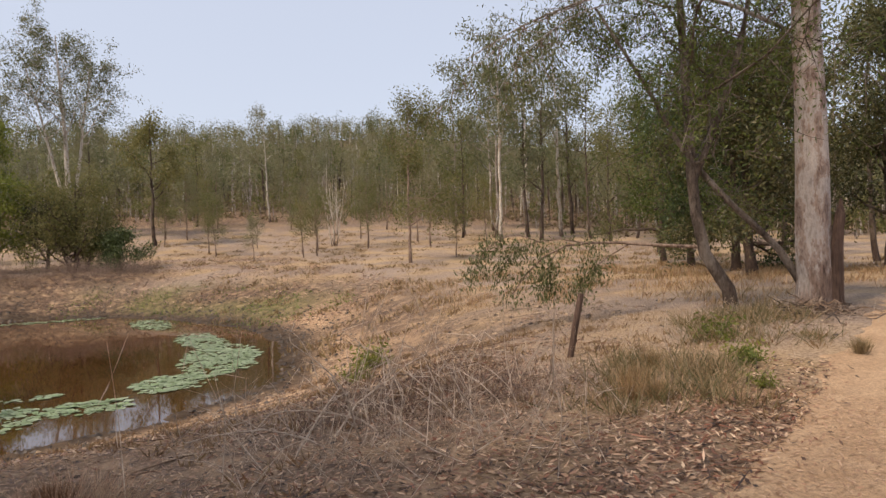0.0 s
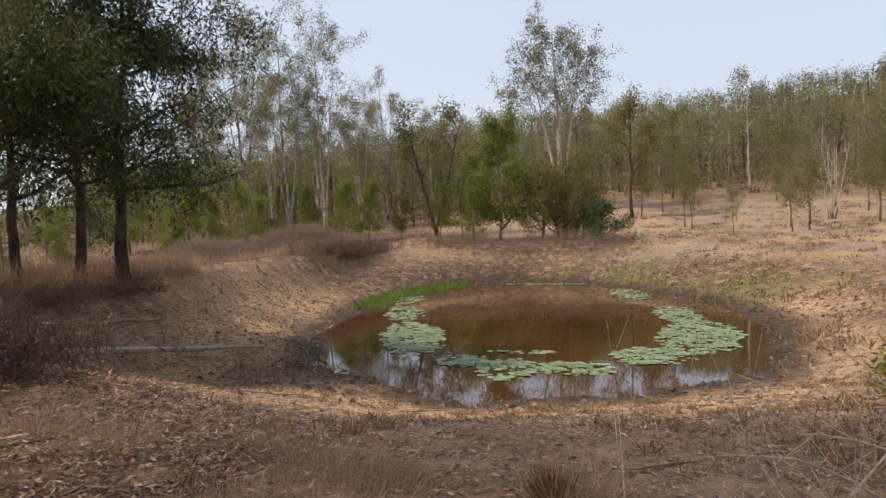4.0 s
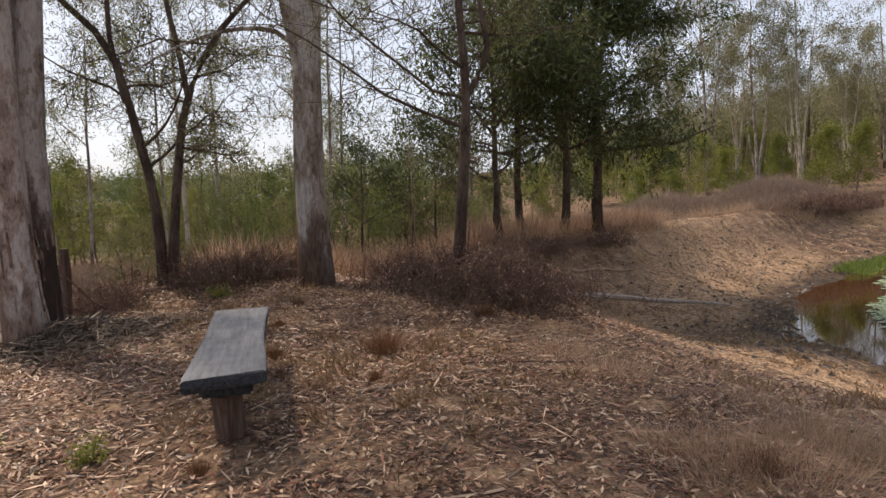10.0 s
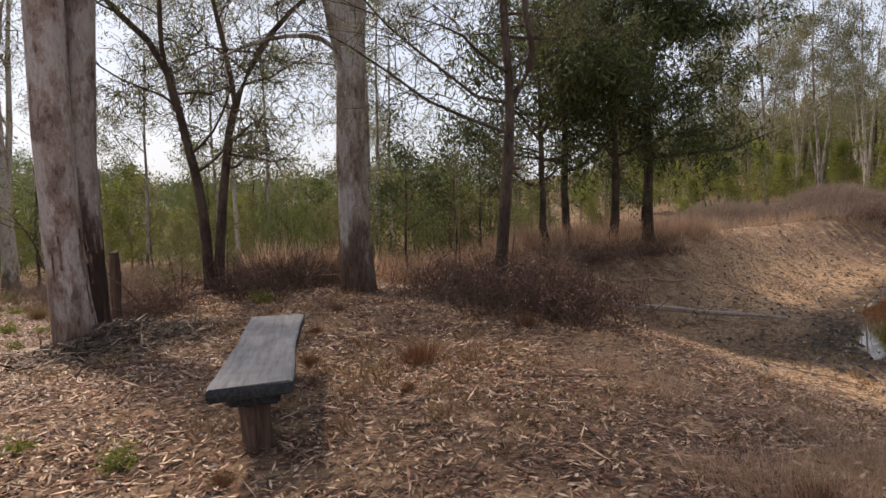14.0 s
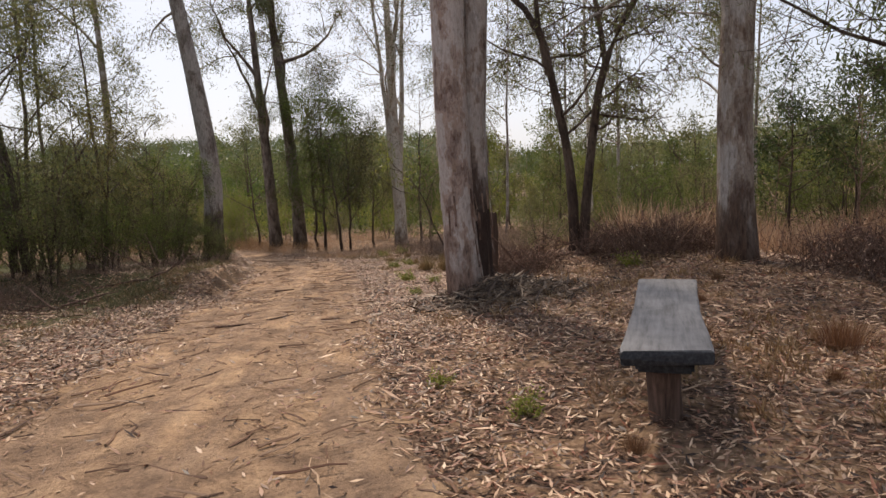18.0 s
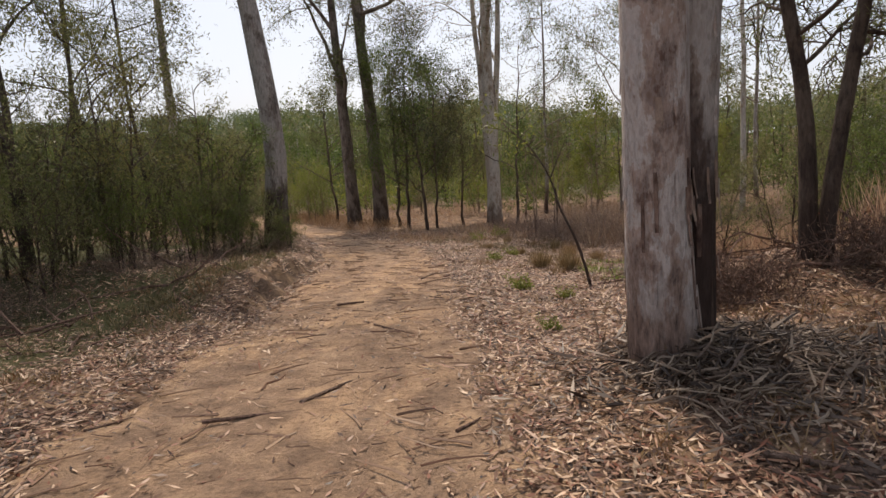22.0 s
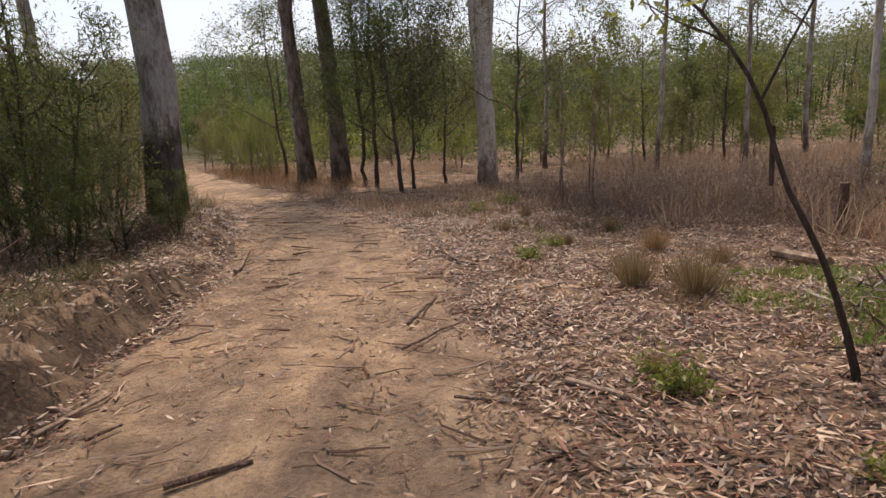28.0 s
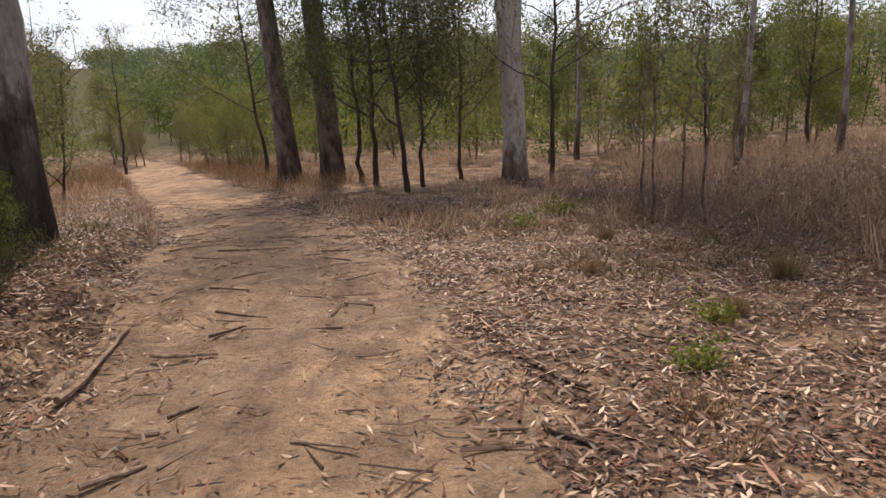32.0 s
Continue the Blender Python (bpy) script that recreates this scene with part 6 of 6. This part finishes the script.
def branch_heap(x, y, n, spread, height, label, seed):
    """Dead branches thrown on a heap."""
    rg = np.random.default_rng(seed)
    top = tagged(new("branch_heap"), label, "branch heap", "branch heaps")
    for _ in range(n):
        c = rg.normal(size=2) * spread
        a, l = rg.uniform(0, 2 * np.pi), rg.uniform(0.6, 1.5)
        p = bent(rg, (c[0], c[1], rg.uniform(0.0, 0.5) * height * math.exp(-(c @ c) / (2 * spread * spread))), (math.cos(a), math.sin(a), rg.uniform(0.0, 0.45)), l, 6, -0.03, 0.16)
        p[:, 2] = np.maximum(p[:, 2], 0.01) + ground(x + p[:, 0], y + p[:, 1]) - ground(x, y)
        heap = Heap()
        heap.add(*tube(p, np.linspace(1, 0.4, 6) * rg.uniform(0.009, 0.02), 5, 0.12, rg))
        for _ in range(5):
            tw = bent(rg, p[int(rg.integers(1, 6))], unit(rg.normal(size=3) + [0, 0, 0.5]), l * rg.uniform(0.15, 0.4), 4, 0, 0.25)
            heap.add(*tube(tw, np.linspace(0.006, 0.002, 4), 3))
        part("branch", heap.mesh("branch", DARK_TWIG), top)
    plant(top, x, y)


branch_heap(4.1, 9.5, 36, 0.6, 0.9, "dark heap of dead branches behind the knoll", 41)
branch_heap(3.3, 9.9, 14, 0.4, 0.6, "dead branches at the foot of the twin slim tree", 42)
branch_heap(1.95, 9.5, 14, 0.35, 0.35, "thin dead branches between the gums", 49)
branch_heap(5.9, 5.9, 24, 0.5, 0.9, "dead branches heaped round the slim tree", 43)
branch_heap(8.3, 8.6, 14, 0.6, 0.6, "dead branches on the dam wall's end", 44)
branch_heap(-5.5, 9.4, 12, 0.5, 0.25, "dead twigs under the thicket's edge", 46)
branch_heap(-6.2, 8.2, 14, 0.6, 0.3, "grey dead branches under the thicket", 47)
branch_heap(-4.9, 11.4, 10, 0.4, 0.2, "dead twigs above the bank cut", 48)
branch_heap(1.75, 12.15, 14, 0.35, 0.35, "small heap of broken grey branches", 45)


def clods(name, mat, label, seed, n, size, weight):
    """Trampled lumps of earth."""
    rg = np.random.default_rng(seed)
    x, y = rg.uniform(6, 48, n), rg.uniform(-11, 14, n)
    keep = rg.uniform(size=n) < weight(x, y, pond_out(x, y))
    x, y = x[keep], y[keep]
    n = len(x)
    base = np.array([(1, 0, 0), (0, 1, 0), (-1, 0, 0), (0, -1, 0), (0, 0, 0.8)], float)
    r = size[0] + size[1] * rg.uniform(size=n) ** 1.7
    a = rg.uniform(0, 2 * np.pi, n)
    q = base[None] * (1 + rg.normal(size=(n, 5, 1)) * 0.25) * r[:, None, None] * [1.5, 1, 0.9]
    c, w = np.cos(a)[:, None], np.sin(a)[:, None]
    v = np.stack([q[..., 0] * c - q[..., 1] * w + x[:, None], q[..., 0] * w + q[..., 1] * c + y[:, None], q[..., 2] + (ground(x, y) + bumps(x, y) * 0.6)[:, None]], -1)
    t = np.array([[0, 1, 4], [1, 2, 4], [2, 3, 4], [3, 0, 4]])[None] + np.arange(n)[:, None, None] * 5
    tagged(new(name, shape(name, v.reshape(-1, 3), None, mat, False, t.reshape(-1, 3))), label, "mud", kind="stuff")


clods("mud_clods", CLOD, "dark trampled clods of mud round the pond", 33, 52000, (0.018, 0.06),
      lambda x, y, d: (d > 0.02) * (d < 7) * np.exp(-np.clip(d, 0, None) / np.where((x < 20) & (y < 3), 0.75, np.where(x < 32, 1.6, 2.6))))
clods("earth_clods", EARTH_CLOD, "dry lumps of tan and brown earth on the pond bank", 34, 40000, (0.01, 0.045),
      lambda x, y, d: (d > 0.6) * step(12, 6, d) * step(26, 20, x) * step(6, 8, x) * (0.35 + 0.65 * step(-0.2, 0.5, np.sin(1.9 * d + np.sin(1.3 * y)) * np.sin(1.4 * y + 0.7 * x))))


def scatter_sticks():
    """Bark strips and twigs too small to pick apart."""
    rg = np.random.default_rng(9)
    heap = Heap()
    for _ in range(3400):
        y = rg.uniform(1, 26)
        x = float(road_mid(y)) + rg.normal() * 1.5 + (0.8 if rg.uniform() < 0.5 else 0)
        a, l = rg.uniform(0, np.pi), 0.04 + 0.36 * rg.uniform() ** 2.6
        t = np.linspace(-0.5, 0.5, 4)[:, None]
        p = np.concatenate([np.array([x, y]) + t * l * np.array([math.cos(a), math.sin(a)]) + rg.normal(size=(4, 2)) * l * 0.04, np.zeros((4, 1))], 1)
        p[:, 2] = ground(p[:, 0], p[:, 1]) + bumps(p[:, 0], p[:, 1]) * 0.6 + rg.uniform(0.004, 0.012)
        heap.add(*tube(p, np.linspace(1, 0.5, 4) * (rg.uniform(0.0022, 0.006) if l < 0.25 else rg.uniform(0.005, 0.011)), 4))
    tagged(new("twig_litter", heap.mesh("twig_litter", TWIG_MIX)), "small twigs and bark strips scattered over the track", "twigs", kind="stuff")


scatter_sticks()


def bank_sticks():
    """Dead sticks washed together on the pond bank."""
    rg = np.random.default_rng(10)
    heap = Heap()
    for _ in range(4200):
        x, y = rg.uniform(6, 27), rg.uniform(-7, 12)
        d = float(pond_out(x, y))
        if d < 0.6 or d > 9:
            continue
        a, l = rg.normal() * 0.6 + 0.25, 0.08 + 0.7 * rg.uniform() ** 2.5
        t = np.linspace(-0.5, 0.5, 5)[:, None]
        p = np.concatenate([np.array([x, y]) + t * l * np.array([math.cos(a), math.sin(a)]) + rg.normal(size=(5, 2)) * l * 0.05, np.zeros((5, 1))], 1)
        p[:, 2] = ground(p[:, 0], p[:, 1]) + bumps(p[:, 0], p[:, 1]) + rg.uniform(0.005, 0.02)
        heap.add(*tube(p, np.linspace(1, 0.5, 5) * rg.uniform(0.004, 0.011), 4))
    tagged(new("bank_sticks", heap.mesh("bank_sticks", TWIG_MIX)), "dead sticks strewn over the pond bank", "twigs", kind="stuff")


bank_sticks()


def bark_heap(x, y, n, spread, label, seed):
    """Shed bark and sticks heaped against a trunk's foot."""
    loose = []
    rg = np.random.default_rng(seed)
    heap = Heap()
    for _ in range(n):
        c = rg.normal(size=2) * spread
        h = 0.16 * math.exp(-(c @ c) / (2 * spread * spread)) * rg.uniform(0, 1)
        a, l, e = rg.uniform(0, 2 * np.pi), rg.uniform(0.08, 0.42), rg.normal() * 0.2
        w = np.array([math.cos(a), math.sin(a), e])
        t = np.linspace(-0.5, 0.5, 5)[:, None]
        p = np.array([c[0], c[1], h + 0.03]) + t * l * w + rg.normal(size=(5, 3)) * 0.02
        p[:, 2] = np.maximum(p[:, 2], 0.0) + ground(x + p[:, 0], y + p[:, 1]) - ground(x, y)
        piece = tube(p, np.array([0.6, 1, 1, 0.9, 0.5]) * rg.uniform(0.003, 0.0085), 5, 0.2, rg)
        if len(loose) < 40:
            loose.append(shape("stick", *piece, STICK_WOOD))
        else:
            heap.add(*piece)
    m = n * 2
    c = rg.normal(size=(m, 2)) * spread * 1.25
    c = np.stack([c[:, 0], c[:, 1], ground(x + c[:, 0], y + c[:, 1]) - ground(x, y) + 0.02 + 0.13 * np.exp(-(c ** 2).sum(1) / (2 * spread * spread)) * rg.uniform(0, 1, m) ** 0.6], 1)
    d = unit(rg.normal(size=(m, 3)) * [1, 1, 0.3])
    heap.add(*blades(c, d, unit(np.cross(d, rg.normal(size=(m, 3)) * 0.5 + [0, 0, 1])), rg.uniform(0.07, 0.3, m), rg.uniform(0.012, 0.03, m)))
    ob = tagged(new("bark_heap"), label, "bark heap")
    ob.location = (x, y, float(ground(x, y)))
    tagged(part("bark", heap.mesh("bark", BARK_STRIP), ob), kind="stuff")
    for me in loose:
        part("stick", me, ob)


bark_heap(1.02, 7.2, 900, 0.42, "heap of shed bark and sticks at the big gum's foot", 1)
bark_heap(2.3, 13.1, 160, 0.4, "heap of broken sticks beside the grass patch", 2)
bark_heap(-0.3, 27.95, 260, 0.5, "shed bark round the pale gum", 3)
bark_heap(5.3, -9.9, 150, 0.35, "dry sticks round the broad gum", 4)


# ---- leaf litter ----
def litter(name, n, seed, length, width, x0, x1, y0, y1, weight, label, lift=0.03, mat=None):
    rg = np.random.default_rng(seed)
    x, y = rg.uniform(x0, x1, n), rg.uniform(y0, y1, n)
    k = rg.uniform(size=n) < weight(x, y)
    x, y = x[k], y[k]
    n = len(x)
    off = np.abs(x - road_mid(y))
    low = np.where(off < 1.25, -0.004, 0.0)
    c = np.stack([x, y, ground(x, y) + bumps(x, y) * np.where(off < 1.4, 0.6, 1) + low + rg.uniform(0.003, lift, n) * np.where(off < 1.3, 0.4, 1)], 1)
    a = rg.uniform(0, 2 * np.pi, n)
    d = unit(np.stack([np.cos(a), np.sin(a), rg.normal(size=n) * 0.24], 1))
    s = unit(np.stack([-np.sin(a), np.cos(a), rg.normal(size=n) * 0.42], 1))
    tagged(new(name, shape(name, *blades(c, d, s, length * rg.uniform(0.5, 1.3, n), width * rg.uniform(0.6, 1.4, n)), mat or DRY_LEAF)), label, "leaf litter", kind="stuff")


def verge(x, y):
    off = np.abs(x - road_mid(y))
    cut = step(1.3, 1.5, road_mid(y) - x) * step(2.5, 2.1, road_mid(y) - x) * step(10.4, 11.8, y) * step(16, 13, y)
    shade = step(2.2, 2.8, road_mid(y) - x) * step(5, 8, y) * step(19, 16, y)
    w = 0.085 + 0.12 * np.exp(-(off / 0.35) ** 2) + 0.95 * step(0.95, 1.4, off + 0.2 * np.sin(2.1 * y) * np.sin(0.9 * y))
    w = w * step(11, 5, np.abs(x - road_mid(y) - 1.0)) * (1 - 0.85 * step(2.4, 4, x) * step(2.5, 0, y)) * (1 - 0.2 * step(-2, -5, y)) * step(36, 22, y) * (1 - 0.75 * cut) * (1 - 0.55 * shade) * (0.68 + 0.32 * np.sin(1.7 * x + np.sin(1.3 * y)) * np.sin(1.4 * y + np.sin(1.9 * x)))
    w = w * np.where(off < 1.2, 1 - 0.9 * step(-1, -4, y), 1)
    return w * np.where(pond_out(x, y) < 6, 0.15, 1)


litter("leaf_litter", 950000, 3, 0.07, 0.0155, -8.5, 8.5, -7, 25, verge, "dry brown gum leaves carpeting the verges")
litter("bark_litter", 22000, 4, 0.19, 0.015, -7, 8, -5, 20, verge, "strips of shed bark among the leaves", 0.03)


def bank(x, y):
    d = pond_out(x, y)
    return np.where((x < 20) & (y < 4.5), step(2.6, 5.5, d), step(0.8, 3, d)) * step(18, 8, d) * np.where(y > 4.5, 0.8, 0.12 + 0.75 * step(0.1, 0.7, np.sin(1.3 * x + 2 * np.sin(0.9 * y)) * np.sin(1.6 * y + np.sin(0.8 * x)) + 0.45 * np.sin(4.1 * x + 3.3 * y)))


litter("leaf_litter", 90000, 5, 0.07, 0.02, 4, 26, -10, 12, bank, "dead leaves strewn down the pond bank", 0.015)
litter("straw_litter", 80000, 6, 0.1, 0.008, 3, 26, -9, 12, bank, "pale dead grass lying on the pond bank", 0.012, DRY_GRASS)
litter("straw_litter", 70000, 8, 0.3, 0.03, 24, 56, -14, 16, lambda x, y: step(0.6, 2.5, pond_out(x, y)) * (0.45 + 0.4 * np.sin(0.7 * x + np.sin(y)) * np.sin(0.8 * y)), "dead grass and leaves on the far bank", 0.03, DRY_LEAF)
litter("straw_litter", 50000, 7, 0.05, 0.01, 1, 7, -6, 4, lambda x, y: 0.7 * (1 - 0.8 * np.exp(-((x - 5.6) / 1.3) ** 2)), "fine dry debris beside the track", 0.01, DRY_GRASS)
litter("bark_litter", 15000, 10, 0.07, 0.01, 3.6, 8.5, -5, 3.5, lambda x, y: np.exp(-((x - 5.5 - 0.25 * np.sin(1.7 * y)) / 0.8) ** 2) * (0.7 + 0.3 * np.sin(2.9 * x + 2 * np.sin(2.3 * y))), "dark mauve twigs and dead leaves on the bank's brow", 0.03, BARK_STRIP)


def drifts(x, y):
    """Streaks of dark debris lying along the slope."""
    d = pond_out(x, y)
    n = np.sin(0.9 * x + 1.7 * y + 1.5 * np.sin(0.7 * y)) * np.sin(2.3 * d + 1.2 * np.sin(0.8 * y)) + 0.6 * np.sin(3.7 * d + 2.1 * np.sin(1.9 * y)) * np.sin(2.9 * y + x)
    return step(0.15, 0.6, n) * step(0.5, 1.2, d) * step(15, 9, d)


litter("bark_litter", 36000, 11, 0.1, 0.013, 4.5, 24, -8, 9.5, drifts, "dark drifts of bark and dead leaves down the bank", 0.035, BARK_STRIP)


# ---- lily pads ----
def lily_pads():
    rg = np.random.default_rng(4)
    v, t, n = [], [], 0
    for cx, cy, rx, ry, turn, many in ((19.6, 4.3, 3.0, 0.95, 0.32, 620), (24.8, 6.1, 2.4, 0.75, 0.3, 130), (29.5, 7.3, 2.2, 0.7, 0.1, 110), (16.1, 2.1, 0.7, 0.75, 0.0, 60), (15.4, 0.9, 1.15, 0.72, 0.0, 120), (17.4, 0.6, 0.25, 1.0, 0.0, 22),
                                       (15.6, -0.7, 0.75, 1.1, 0.0, 110), (17.4, -2.6, 1.2, 1.0, -0.6, 190), (20.6, -4.2, 2.9, 1.15, -0.2, 640), (25.3, -4.2, 2.6, 0.8, 0.05, 240), (32.5, -2.9, 2.8, 0.9, 0.1, 150), (38.2, 1.6, 0.55, 3.2, 0.0, 110)):
        for _ in range(round(many * 2.1)):
            a, r = rg.uniform(0, 2 * np.pi), math.sqrt(rg.uniform()) * rg.uniform(0.75, 1.12)
            u, w = math.cos(a) * r * rx, math.sin(a) * r * ry
            x, y = cx + u * math.cos(turn) - w * math.sin(turn), cy + u * math.sin(turn) + w * math.cos(turn)
            if pond_out(x, y) > -0.3 or math.sin(2.3 * x + 1.5 * math.sin(1.9 * y)) * math.sin(2.7 * y + math.sin(1.6 * x)) < rg.uniform(-1.1, 0.2):
                continue
            size, b = rg.uniform(0.04, 0.115), rg.uniform(0, 2 * np.pi)
            th = b + np.linspace(0.15, 2 * np.pi - 0.15, 11)
            ring = np.stack([x + size * np.cos(th), y + size * np.sin(th), np.full(11, WATER + rg.uniform(0.008, 0.03)) + rg.normal(size=11) * 0.004], 1)
            v.append(np.concatenate([[[x, y, WATER + 0.008]], ring]))
            t.append(np.array([[0, k, k + 1] for k in range(1, 11)]) + n)
            n += 12
    me = shape("lily_pads", np.concatenate(v), None, LILY, False, np.concatenate(t))
    tagged(new("lily_pads", me), "pale green water lily pads floating on the pond", "lily pads", kind="stuff")


lily_pads()
